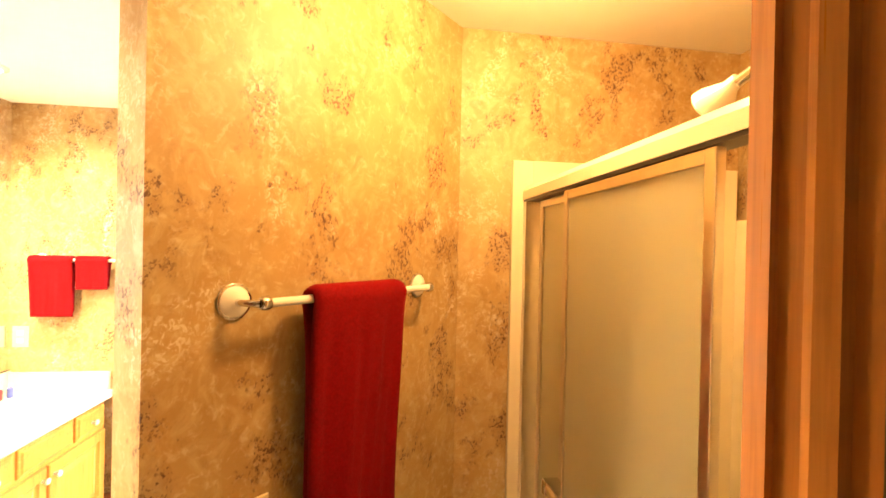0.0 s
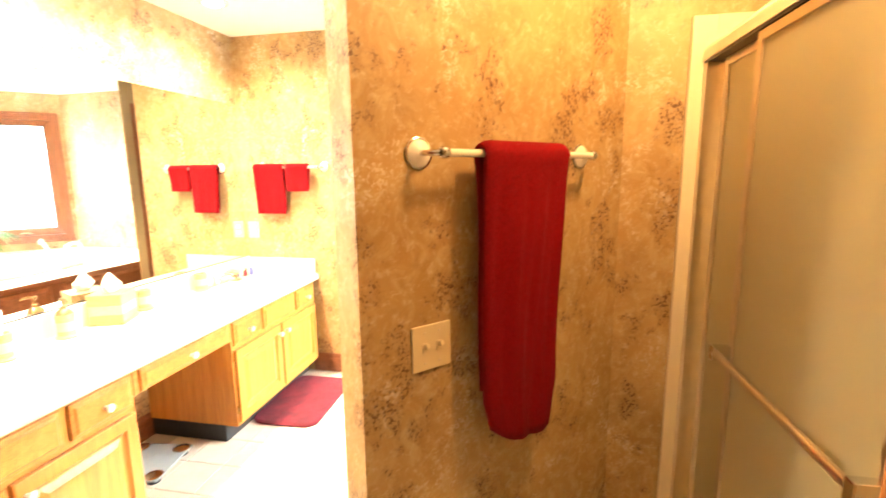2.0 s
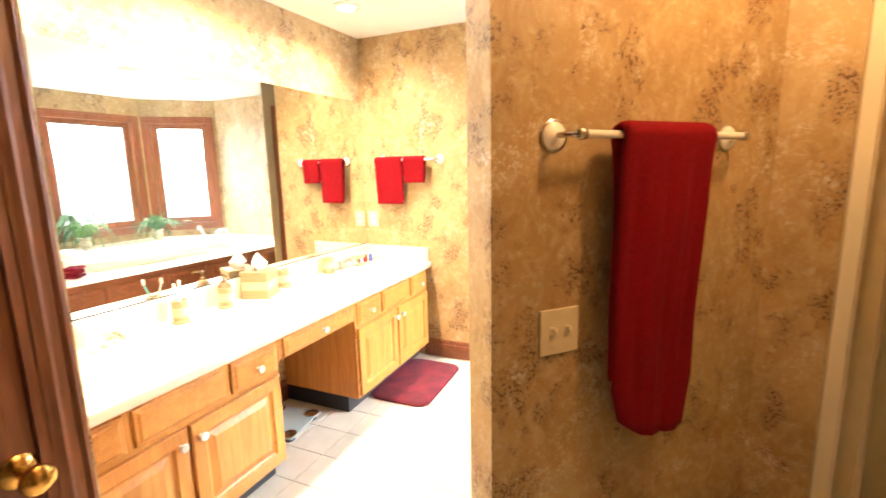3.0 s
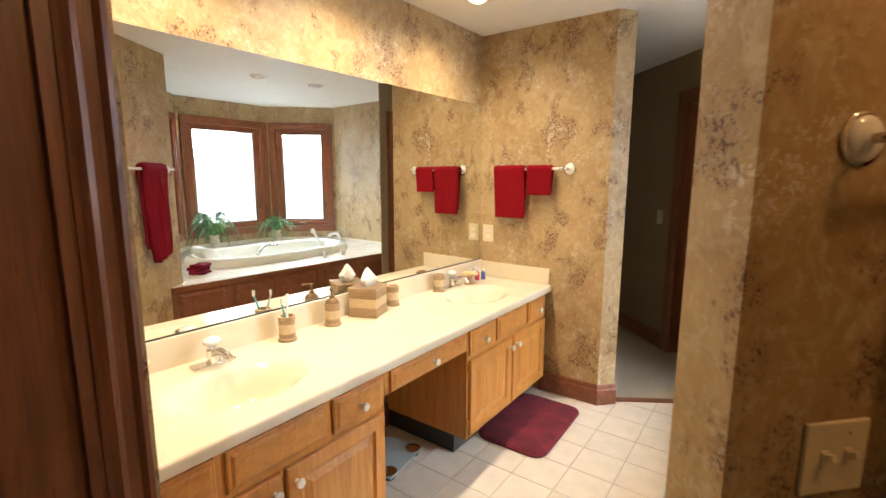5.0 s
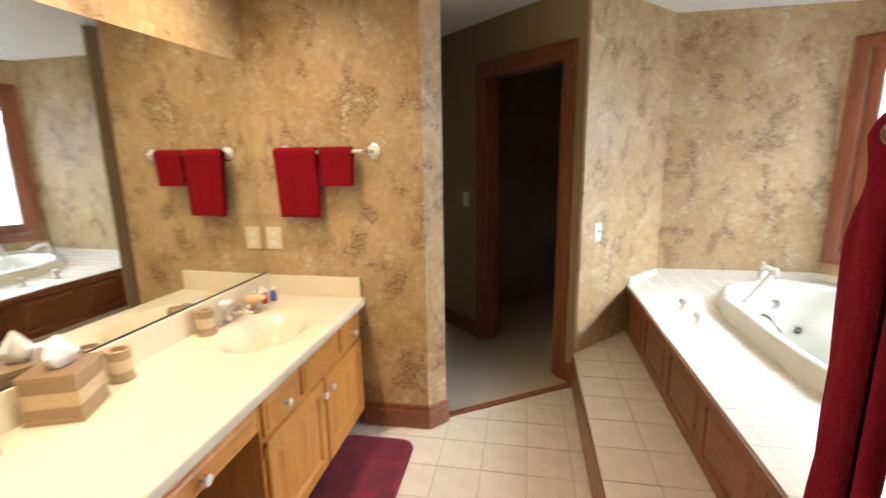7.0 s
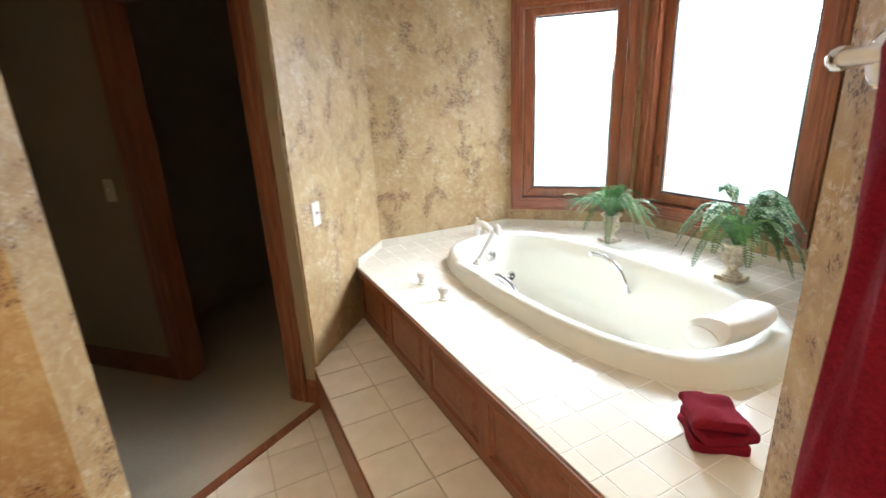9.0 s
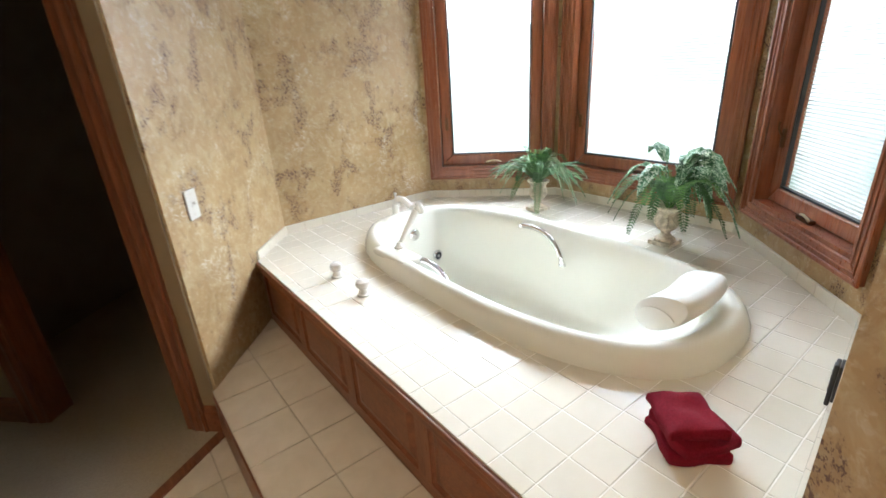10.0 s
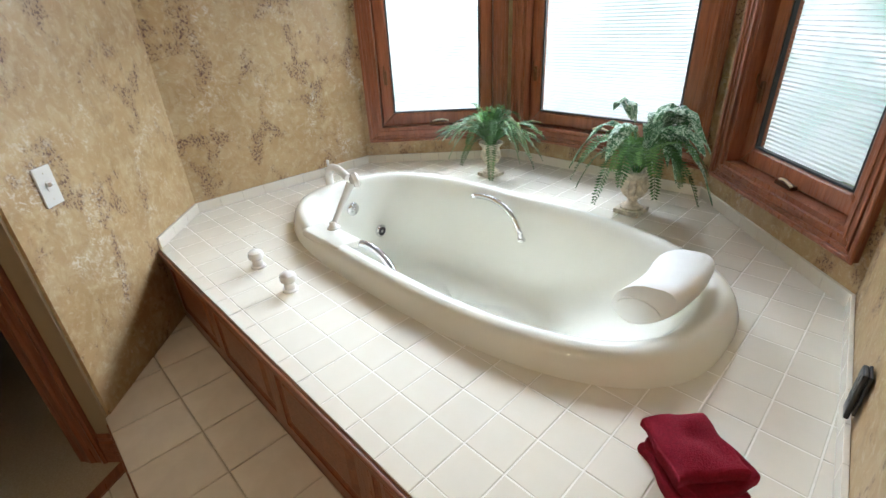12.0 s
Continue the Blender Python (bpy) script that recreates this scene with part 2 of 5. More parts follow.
def lathe(bm, profile, seg=24, m=Matrix.Identity(4), wave=None):
    rings = []
    for r, z in profile:
        ring = []
        for k in range(seg):
            a = 2 * math.pi * k / seg
            rr = r * (1 + (wave(a, z) if wave else 0))
            ring.append(bm.verts.new(m @ Vector((rr * math.cos(a), rr * math.sin(a), z))))
        rings.append(ring)
    for a, b in zip(rings, rings[1:]):
        for k in range(seg):
            j = (k + 1) % seg
            bm.faces.new((a[k], a[j], b[j], b[k]))
    bm.faces.new(rings[0])
    bm.faces.new(rings[-1])
    return bm


def tube(bm, pts, r, seg=10):
    pts = [Vector(p) for p in pts]
    rings = []
    for i, p in enumerate(pts):
        d = (pts[min(i + 1, len(pts) - 1)] - pts[max(i - 1, 0)]).normalized()
        up = Vector((0, 0, 1)) if abs(d.z) < 0.9 else Vector((1, 0, 0))
        a = d.cross(up).normalized()
        b = d.cross(a).normalized()
        rr = r[i] if isinstance(r, (list, tuple)) else r
        rings.append([bm.verts.new(p + rr * (math.cos(2 * math.pi * k / seg) * a + math.sin(2 * math.pi * k / seg) * b)) for k in range(seg)])
    for a, b in zip(rings, rings[1:]):
        for k in range(seg):
            j = (k + 1) % seg
            bm.faces.new((a[k], a[j], b[j], b[k]))
    bm.faces.new(rings[0])
    bm.faces.new(rings[-1])
    return bm


def arc(p0, p1, p2, n=12):
    """A curve from p0 over p1 to p2."""
    p0, p1, p2 = Vector(p0), Vector(p1), Vector(p2)
    return [(1 - t) ** 2 * p0 + 2 * t * (1 - t) * p1 + t * t * p2 for t in (i / n for i in range(n + 1))]


def rings_rect(bm, w, h, rings):
    """A panel in the x-z plane that faces -y: rings of (inset, depth) from the outside in; the last one is closed."""
    loops = []
    for inset, y in rings:
        x, z = w / 2 - inset, h / 2 - inset
        loops.append([bm.verts.new(p) for p in ((-x, y, -z), (x, y, -z), (x, y, z), (-x, y, z))])
    for a, b in zip(loops, loops[1:]):
        for k in range(4):
            j = (k + 1) % 4
            bm.faces.new((a[k], a[j], b[j], b[k]))
    bm.faces.new(loops[-1])
    bm.faces.new(loops[0])
    return bm


def wall(name, a, b, mat, z0=0.0, z1=CEIL, thick=0.12, holes=(), ext=(0.0, 0.0), label=""):
    """A wall whose inner face runs from a to b with the room on its left. holes: (s0, s1, z0, z1) along it."""
    a, b = Vector(a), Vector(b)
    d = (b - a).normalized()
    out = Vector((d.y, -d.x))
    length = (b - a).length
    ss = sorted({-ext[0], length + ext[1], *[h[0] for h in holes], *[h[1] for h in holes]})
    zs = sorted({z0, z1, *[h[2] for h in holes], *[h[3] for h in holes]})
    bm = bmesh.new()
    cache = {}

    def vert(s, z, deep):
        key = (round(s, 5), round(z, 5), deep)
        if key not in cache:
            p = a + d * s + out * (thick if deep else 0)
            cache[key] = bm.verts.new((p.x, p.y, z))
        return cache[key]

    def solid(i, k):
        if not (0 <= i < len(ss) - 1 and 0 <= k < len(zs) - 1):
            return False
        s, z = (ss[i] + ss[i + 1]) / 2, (zs[k] + zs[k + 1]) / 2
        return not any(h[0] < s < h[1] and h[2] < z < h[3] for h in holes)

    for i in range(len(ss) - 1):
        for k in range(len(zs) - 1):
            if not solid(i, k):
                continue
            s, t, z, w = ss[i], ss[i + 1], zs[k], zs[k + 1]
            for deep in (0, 1):
                bm.faces.new([vert(s, z, deep), vert(t, z, deep), vert(t, w, deep), vert(s, w, deep)])
            for ok, p, q in ((solid(i - 1, k), (s, z), (s, w)), (solid(i + 1, k), (t, z), (t, w)), (solid(i, k - 1), (s, z), (t, z)), (solid(i, k + 1), (s, w), (t, w))):
                if not ok:
                    bm.faces.new([vert(*p, 0), vert(*q, 0), vert(*q, 1), vert(*p, 1)])
    ob = obj(name, bm, mat)
    return tagged(ob, label or "wall", "wall", kind="structure")


def along(a, b, s, off=0.0):
    """The place s metres along a wall's inner face, off metres into the room, and the wall's turn."""
    a, b = Vector(a), Vector(b)
    d = (b - a).normalized()
    p = a + d * s + Vector((-d.y, d.x)) * off
    return p, math.degrees(math.atan2(d.y, d.x))


def on_wall(a, b, s, z=0.0, off=0.0):
    """A pose on a wall: its x runs along the wall, its +y goes into the room."""
    p, turn = along(a, b, s, off)
    return pose(p.x, p.y, z, 0, 0, turn)


# ---- plan ----
K0, K1, K2 = (-0.085, 3.99), (0.566, 4.742), (1.62, 4.735)
K3, K4, K5 = (2.26, 4.095), (2.26, 2.955), (1.59, 2.315)
P1, P2, PF, PR = (-0.121, 1.314), (-0.206, 1.392), (0.56, 2.04), (0.42, 2.187)
EY = 3.37           # face of the end wall
LX = -0.90          # face of the wall with the closed door
WL = "mottled tan and gold sponged wallpaper wall"

MA, MB = (-1.805, EY), (-1.875, 0.84)     # the mirror wall runs a little askew
wall("wall_mirror", MA, MB, WALLPAPER, ext=(0.1, 0.12), label=WL)
wall("wall_vanity_end", (-1.88, 0.84), (LX - 0.12, 0.84), WALLPAPER, label=WL)
wall("wall_west_door", (LX, 0.85), (LX, -1.2), WALLPAPER, holes=[(0.075, 0.845, -0.1, 2.03)], label=WL)
wall("wall_south", (LX, -1.2), (2.2, -1.2), HALLPAINT, ext=(0.12, 0), label="plain tan painted wall")
wall("wall_east", (1.66, -1.2), (1.66, 2.06), WALLPAPER, label=WL)
wall("wall_tub_east", K5, K4, WALLPAPER, holes=[(0.09, 0.80, 0.757, 2.11)], label=WL)
wall("wall_tub_middle", K4, K3, WALLPAPER, holes=[(0.085, 1.055, 0.757, 2.11)], ext=(0.05, 0.05), label=WL)
wall("wall_tub_west", K3, K2, WALLPAPER, holes=[(0.09, 0.81, 0.757, 2.11)], label=WL)
wall("wall_tub_north", K2, K1, WALLPAPER, ext=(0.05, 0.05), label=WL)
wall("wall_switch", K1, K0, WALLPAPER, ext=(0, -0.010), label=WL)
D0, D1 = (-0.085, 3.99), (-1.985, 5.89)
wall("wall_closet_door", D0, D1, HALLPAINT, holes=[(0.16, 0.90, -0.1, 2.03)], ext=(-0.012, 0), label="plain tan painted wall")
wall("wall_hall_west", (-2.0, 5.95), (-2.0, 3.5), HALLPAINT, label="plain tan painted wall")
tagged(obj("wall_end", prism(bmesh.new(), [(-2.0, EY), (-0.912, EY), (-0.832, EY + 0.085), (-0.88, EY + 0.135), (-2.0, EY + 0.135)], 0, CEIL), WALLPAPER), WL, "wall", kind="structure")
tagged(obj("wall_partition", prism(bmesh.new(), [P1, PF, (1.66, 2.06), (1.66, 2.345), K5, PR, P2], 0, CEIL), WALLPAPER), WL, "wall", kind="structure")

# Floors and ceilings
C0, C1 = (-0.87, 3.485), (-0.085, 3.99)
tagged(obj("floor", prism(bmesh.new(), [(-2.0, -1.3), (1.8, -1.3), (1.8, 2.4), (0.9, 2.6), (0.9, 4.6), C1, C0, (-2.0, 3.45)], -0.1, -0.004), GROUT), "grout bed under pale floor tiles", "floor", kind="structure")
tagged(obj("carpet", prism(bmesh.new(), [C0, C1, (0.2, 4.3), (1.5, 6.0), (0.2, 8.0), (-2.6, 6.6), (-2.1, 3.45)], -0.1, 0.004), CARPET), "beige carpet of the hall and closet", "carpet", kind="structure")
tagged(obj("ceiling", prism(bmesh.new(), [(-2.2, -1.4), (2.6, -1.4), (2.6, 4.95), (1.6, 6.4), (0.2, 8.0), (-2.7, 6.6)], CEIL, CEIL + 0.1), CEILING), "white painted ceiling", "ceiling", kind="structure")


# ---- windows ----
def window_unit(name, a, b, s0, s1, tilt, z0=0.697, z1=2.17):
    """A wood-cased casement: casing on the wall's face, jambs, sash, pane and a slatted blind behind the pane."""
    m = on_wall(a, b, (s0 + s1) / 2, 0)
    win = thing(name, m, "wood-cased casement window with a slatted white blind", "window", kind="structure")
    w = s1 - s0
    c = 0.062

    def frame_part(label, o, i, za, zb, y0, y1, mat, step):
        """Four mitred boards round an opening of half width i."""
        for sx in (-1, 1):
            bm = bmesh.new()
            prism_xz(bm, [(sx * o, za - (o - i)), (sx * i, za), (sx * i, zb), (sx * o, zb + (o - i))], y0, y1, step)
            part(label, bm, mat, win)
        for zz, zo in ((za, za - (o - i)), (zb, zb + (o - i))):
            bm = bmesh.new()
            prism_xz(bm, [(-o, zo), (o, zo), (i, zz), (-i, zz)], y0, y1, step)
            part(label, bm, mat, win)

    frame_part("casing", w / 2, w / 2 - c, z0 + c, z1 - c, 0.002, 0.020, WINWOOD, 0.006)
    frame_part("casing_edge", w / 2 + 0.004, w / 2 - 0.014, z0 + 0.014, z1 - 0.014, 0.0205, 0.030, WINWOOD, 0.004)
    frame_part("casing_bead", w / 2 - 0.026, w / 2 - 0.034, z0 + 0.034, z1 - 0.034, 0.0205, 0.026, WINWOOD, 0.002)
    frame_part("inner_bead", w / 2 - 0.050, w / 2 - c, z0 + c, z1 - c, 0.0205, 0.024, WINWOOD, 0.002)
    frame_part("jamb", w / 2 - c + 0.001, w / 2 - c - 0.018, z0 + c + 0.018, z1 - c - 0.018, -0.112, 0.012, WINWOOD, 0)
    si = w / 2 - c - 0.019
    frame_part("sash", si, si - 0.072, z0 + c + 0.019 + 0.072, z1 - c - 0.019 - 0.055, -0.085, -0.040, WINWOOD, 0.008)
    gi = si - 0.073
    g0, g1 = z0 + c + 0.092, z1 - c - 0.075
    frame_part("glazing_bead", gi, gi - 0.008, g0 + 0.008, g1 - 0.008, -0.064, -0.046, BLACK, 0)
    pane = part("pane", boxed(-gi, gi, -0.064, -0.060, g0, g1), GLASS, win, "clear glass pane")
    pane.visible_shadow = False
    slat = boxed(-gi + 0.006, gi - 0.006, -0.007, 0.007, -0.0006, 0.0006)
    mesh = None
    n = int((g1 - g0) / 0.0155)
    for k in range(n):
        if mesh is None:
            ob = part("slat", slat, SLATMAT, win)
            mesh = ob.data
        else:
            ob = new("slat", mesh)
            ob.parent = win
        ob.matrix_local = pose(0, -0.080, g0 + 0.010 + k * 0.0155, -tilt)
    # crank and lock
    bm = bmesh.new()
    box(bm, -0.045, 0.045, -0.038, -0.012, z0 + c + 0.020, z0 + c + 0.036, 0.004)
    crank = part("crank", bm, BRONZE, win, "bronze casement crank")
    bm = bmesh.new()
    tube(bm, arc((0.03, -0.02, z0 + c + 0.04), (-0.02, 0.0, z0 + c + 0.062), (-0.07, 0.004, z0 + c + 0.045), 8), 0.005, 8)
    part("crank_handle", bm, BEIGE_PL, crank)
    bm = bmesh.new()
    box(bm, si - 0.05, si - 0.03, -0.040, -0.030, 1.02, 1.10, 0.003)
    tube(bm, arc((si - 0.04, -0.03, 1.07), (si - 0.04, 0.0, 1.10), (si - 0.04, -0.01, 1.13), 6), 0.004, 6)
    part("latch", bm, BRONZE, win, "small bronze sash latch")
    return win


def prism_xz(bm, poly, y0, y1, step=0.0):
    """A board with its outline in x-z between the depths y0 and y1, its front arris eased by step."""
    cx = sum(p[0] for p in poly) / len(poly)
    cz = sum(p[1] for p in poly) / len(poly)
    lo = [bm.verts.new((x, y0, z)) for x, z in poly]
    hi = [bm.verts.new((x, y1, z)) for x, z in poly]
    bm.faces.new(lo)
    top = bm.faces.new(hi)
    for i in range(len(poly)):
        j = (i + 1) % len(poly)
        bm.faces.new((lo[i], lo[j], hi[j], hi[i]))
    if step:
        bmesh.ops.bevel(bm, geom=list(top.edges), offset=step, segments=2, affect="EDGES", profile=0.4)
    return bm


window_unit("window_1", K3, K2, 0.03, 0.87, 36)
window_unit("window_2", K4, K3, 0.025, 1.118, 36)
window_unit("window_3", K5, K4, 0.032, 0.858, 18)

# Daylight that falls through the three openings
for a, b, s, w, e in ((K3, K2, 0.45, 0.9, 430), (K4, K3, 0.57, 1.1, 370)):
    p, turn = along(a, b, s, -0.68)
    q, _ = along(a, b, s, 0.6)
    lamp("window_daylight", "AREA", look((p.x, p.y, 2.2), (q.x, q.y, 0.6)), e, DAY, w, 1.5)

p, turn = along(K5, K4, 0.51, -0.62)
q, _ = along(K5, K4, 0.51, 0.55)
lamp("window_daylight", "AREA", look((p.x, p.y, 2.55), (q.x, q.y, 0.85)), 250, DAY, 0.8, 0.8)

# Warm ceiling lamps
def can_light(x, y, energy, on=True, cone=160, color=SOFTWARM):
    t = thing("ceiling_light", pose(x, y, CEIL), "recessed white ceiling light, lit" if on else "recessed white ceiling light, unlit", "ceiling light", "recessed ceiling lights")
    bm = bmesh.new()
    lathe(bm, [(0.075, -0.001), (0.075, -0.010), (0.058, -0.016), (0.050, -0.010), (0.050, -0.001)], 28)
    part("trim_ring", bm, WHITE, t, smooth=True)
    bm = bmesh.new()
    lathe(bm, [(0.02, -0.004), (0.044, -0.012), (0.036, -0.024), (0.015, -0.030)], 20)
    if on:
        n = Nodes("lamp_glow", 0.5, 0, (1, 0.9, 0.7))
        n.b.inputs["Emission Color"].default_value = (1, 0.72, 0.40, 1)
        n.b.inputs["Emission Strength"].default_value = 8
        part("bulb", bm, n.mat, t, "glowing bulb face", True)
        lamp("can_lamp", "SPOT", pose(x, y, CEIL - 0.04), energy, color, 0.05, cone=cone)
    else:
        part("bulb", bm, WHITE, t, "", True)
    return t


def dome_light(x, y, energy):
    t = thing("dome_light", pose(x, y, CEIL), "round frosted glass dome light on the ceiling, lit", "ceiling light")
    bm = bmesh.new()
    lathe(bm, [(0.105, -0.001), (0.105, -0.014), (0.098, -0.020), (0.090, -0.020)], 32)
    part("rim", bm, BRASS, t, "brass rim", True)
    bm = bmesh.new()
    lathe(bm, [(0.092, -0.0202), (0.088, -0.045), (0.070, -0.068), (0.040, -0.082), (0.006, -0.086)], 32)
    n = Nodes("dome_glow", 0.4, 0, (1, 0.9, 0.7))
    n.b.inputs["Emission Color"].default_value = (1, 0.66, 0.32, 1)
    n.b.inputs["Emission Strength"].default_value = 8
    part("dome", bm, n.mat, t, "glowing frosted glass", True)
    lamp("dome_lamp", "POINT", pose(x, y, CEIL - 0.15), energy, WARM, 0.06)
    return t


can_light(-1.47, 1.30, 88)
can_light(-1.47, 2.05, 84)
can_light(-1.47, 2.76, 62)
dome_light(0.68, 1.35, 10)
can_light(0.55, 3.05, 0, False)
can_light(0.50, 3.65, 0, False)


# ---- baseboards and doors ----
def baseboard(a, b, s0, s1, h=0.135, t=0.014, mat=CHERRY_H):
    p, turn = along(a, b, (s0 + s1) / 2)
    th = thing("baseboard", pose(p.x, p.y, 0.002, 0, 0, turn), "red-brown wooden baseboard with a stepped top", "baseboard", kind="structure")
    L = (s1 - s0) / 2
    bm = bmesh.new()
    prism_yz(bm, [(0.001, 0), (t, 0), (t, h * 0.72), (t * 0.7, h * 0.78), (t * 0.7, h * 0.92), (t * 0.35, h), (0.001, h)], -L, L)
    part("board", bm, mat, th)
    return th


def prism_yz(bm, poly, x0, x1):
    lo = [bm.verts.new((x0, y, z)) for y, z in poly]
    hi = [bm.verts.new((x1, y, z)) for y, z in poly]
    bm.faces.new(lo)
    bm.faces.new(hi)
    for i in range(len(poly)):
        j = (i + 1) % len(poly)
        bm.faces.new((lo[i], lo[j], hi[j], hi[i]))
    return bm


def casing(name, a, b, s0, s1, ztop, w=0.085, t=0.018, mat=CHERRY):
    """Moulded wood round a door opening between s0 and s1."""
    m = on_wall(a, b, (s0 + s1) / 2)
    th = thing(name, m, "moulded red-brown wooden door casing", "door casing", kind="structure")
    h = (s1 - s0) / 2
    prof = [(0, 0.001), (w, 0.001), (w, t), (w * 0.86, t * 1.15), (w * 0.72, t * 0.8), (w * 0.45, t * 0.75), (w * 0.30, t * 0.95), (w * 0.12, t * 0.7), (0, t * 0.6)]
    for sx in (-1, 1):
        bm = bmesh.new()
        lo = [bm.verts.new((sx * (h + u), y, 0.004)) for u, y in prof]
        hi = [bm.verts.new((sx * (h + u), y, ztop + u)) for u, y in prof]
        bm.faces.new(lo)
        bm.faces.new(hi)
        for i in range(len(prof)):
            j = (i + 1) % len(prof)
            bm.faces.new((lo[i], lo[j], hi[j], hi[i]))
        part("side_casing", bm, mat, th)
        part("jamb", boxed(sx * h - (0.02 if sx > 0 else 0), sx * h + (0 if sx > 0 else 0.02), -0.118, 0.008, 0.004, ztop), mat, th)
    bm = bmesh.new()
    lo = [bm.verts.new((-h - u, y, ztop + u)) for u, y in prof]
    hi = [bm.verts.new((h + u, y, ztop + u)) for u, y in prof]
    bm.faces.new(lo)
    bm.faces.new(hi)
    for i in range(len(prof)):
        j = (i + 1) % len(prof)
        bm.faces.new((lo[i], lo[j], hi[j], hi[i]))
    part("head_casing", bm, mat, th)
    part("head_jamb", boxed(-h + 0.02, h - 0.02, -0.118, 0.008, ztop - 0.02, ztop), mat, th)
    return th


def panel_door(name, m, w, h, mat, knob_side, label, kz=0.91):
    """A six-panel door leaf, hinged at x = 0, with its face to +y."""
    th = thing(name, m, label, "door", kind="structure")
    st = 0.105
    cols = [(st, w / 2 - st / 2 + 0.01), (w / 2 + st / 2 - 0.01, w - st)]
    rows = [(0.21, 0.80), (0.96, 1.62), (1.72, h - 0.115)]
    t = 0.035
    xs = [0, st, w / 2 - st / 2 + 0.01, w / 2 + st / 2 - 0.01, w - st, w]
    for x0, x1 in ((xs[0], xs[1]), (xs[2], xs[3]), (xs[4], xs[5])):
        part("stile", boxed(x0, x1, -t, 0, 0, h, 0.002), mat, th)
    zs = [0, 0.21, 0.80, 0.96, 1.62, 1.72, h - 0.115, h]
    for z0, z1 in ((zs[0], zs[1]), (zs[2], zs[3]), (zs[4], zs[5]), (zs[6], zs[7])):
        for x0, x1 in cols:
            part("rail", boxed(x0, x1, -t, -0.0005, z0, z1), mat, th)
    for x0, x1 in cols:
        for z0, z1 in rows:
            bm = bmesh.new()
            rings_rect(bm, x1 - x0, z1 - z0, [(0, 0.026), (0, 0.004), (0.006, 0.012), (0.012, 0.014), (0.020, 0.014), (0.055, 0.004), (0.060, 0.004)])
            bmesh.ops.transform(bm, matrix=pose((x0 + x1) / 2, 0, (z0 + z1) / 2, 0, 0, 180), verts=bm.verts)
            part("panel", bm, mat, th)
    kx = w - 0.045 if knob_side > 0 else 0.045
    bm = bmesh.new()
    lathe(bm, [(0.034, 0.0), (0.034, 0.004), (0.026, 0.010), (0.013, 0.014), (0.011, 0.024), (0.012, 0.042), (0.021, 0.049), (0.029, 0.062), (0.028, 0.075), (0.017, 0.083), (0.004, 0.084)], 28, pose(kx, 0, kz, -90))
    part("knob", bm, BRASS, th, "polished brass knob", True)
    return th


W0, W1 = (LX, 0.85), (LX, -1.2)
casing("door_casing_1", W0, W1, 0.075, 0.845, 2.03, 0.062)
baseboard(MA, MB, EY - 2.395, EY - 1.805)
# leaf is hinged on the south jamb and shut
panel_door("door_1", pose(LX - 0.004, 0.85 - 0.838, 0.012, 0, 0, 90) @ Matrix.Diagonal((1, -1, 1, 1)), 0.755, 2.0, CHERRY, 1, "dark red-brown six-panel wooden door, shut", 0.845)
casing("door_casing_2", D0, D1, 0.16, 0.90, 2.03)
baseboard(D0, D1, 0.002, 0.072)
baseboard(D0, D1, 0.99, 2.6)
baseboard((-0.912, EY), (-2.0, EY), -0.006, 0.40)
baseboard((-0.832, EY + 0.085), (-0.912, EY), -0.01, 0.123)
baseboard(P1, P2, 0.0, 0.117)
baseboard(P2, PR, 0.02, 0.16)
baseboard(PF, P1, 0.0, 0.985)
tagged(obj("threshold", prism(bmesh.new(), [(C0[0] + 0.01, C0[1] - 0.02), (C1[0] + 0.01, C1[1] - 0.02), (C1[0] - 0.01, C1[1] + 0.02), (C0[0] - 0.01, C0[1] + 0.02)], -0.003, 0.009), CHERRY_H), "thin wooden strip between tile and carpet", "threshold", kind="structure")

# Stub wall and casing beside the entry
tagged(obj("wall_entry", prism(bmesh.new(), [(0.53, 0.70), (0.555, 0.665), (1.66, -0.3), (1.66, 0.83), (0.62, 0.83)], 0, CEIL), HALLPAINT), "plain tan painted wall", "wall", kind="structure")
jc = thing("door_casing_3", pose(0.49, 0.685, 0.0, 0, 0, -50), "moulded orange-brown wooden door jamb and casing", "door casing", kind="structure")
bm = bmesh.new()
prism(bm, [(0, 0.0), (0.012, -0.010), (0.015, -0.004), (0.026, -0.006), (0.030, -0.012), (0.041, -0.012), (0.046, -0.004), (0.057, -0.006), (0.057, 0.05), (0.0, 0.06)], 0.002, 2.2)
part("side_casing", bm, make_wood("orange_wood", (0.38, 0.13, 0.024), (0.58, 0.235, 0.055), 0.32), jc)

# ---- closet beyond the dark doorway ----
cd = (Vector(D1) - Vector(D0)).normalized()
co = Vector((cd.y, -cd.x))


def closet_point(s, o):
    p = Vector(D0) + cd * s + co * o
    return (p.x, p.y)


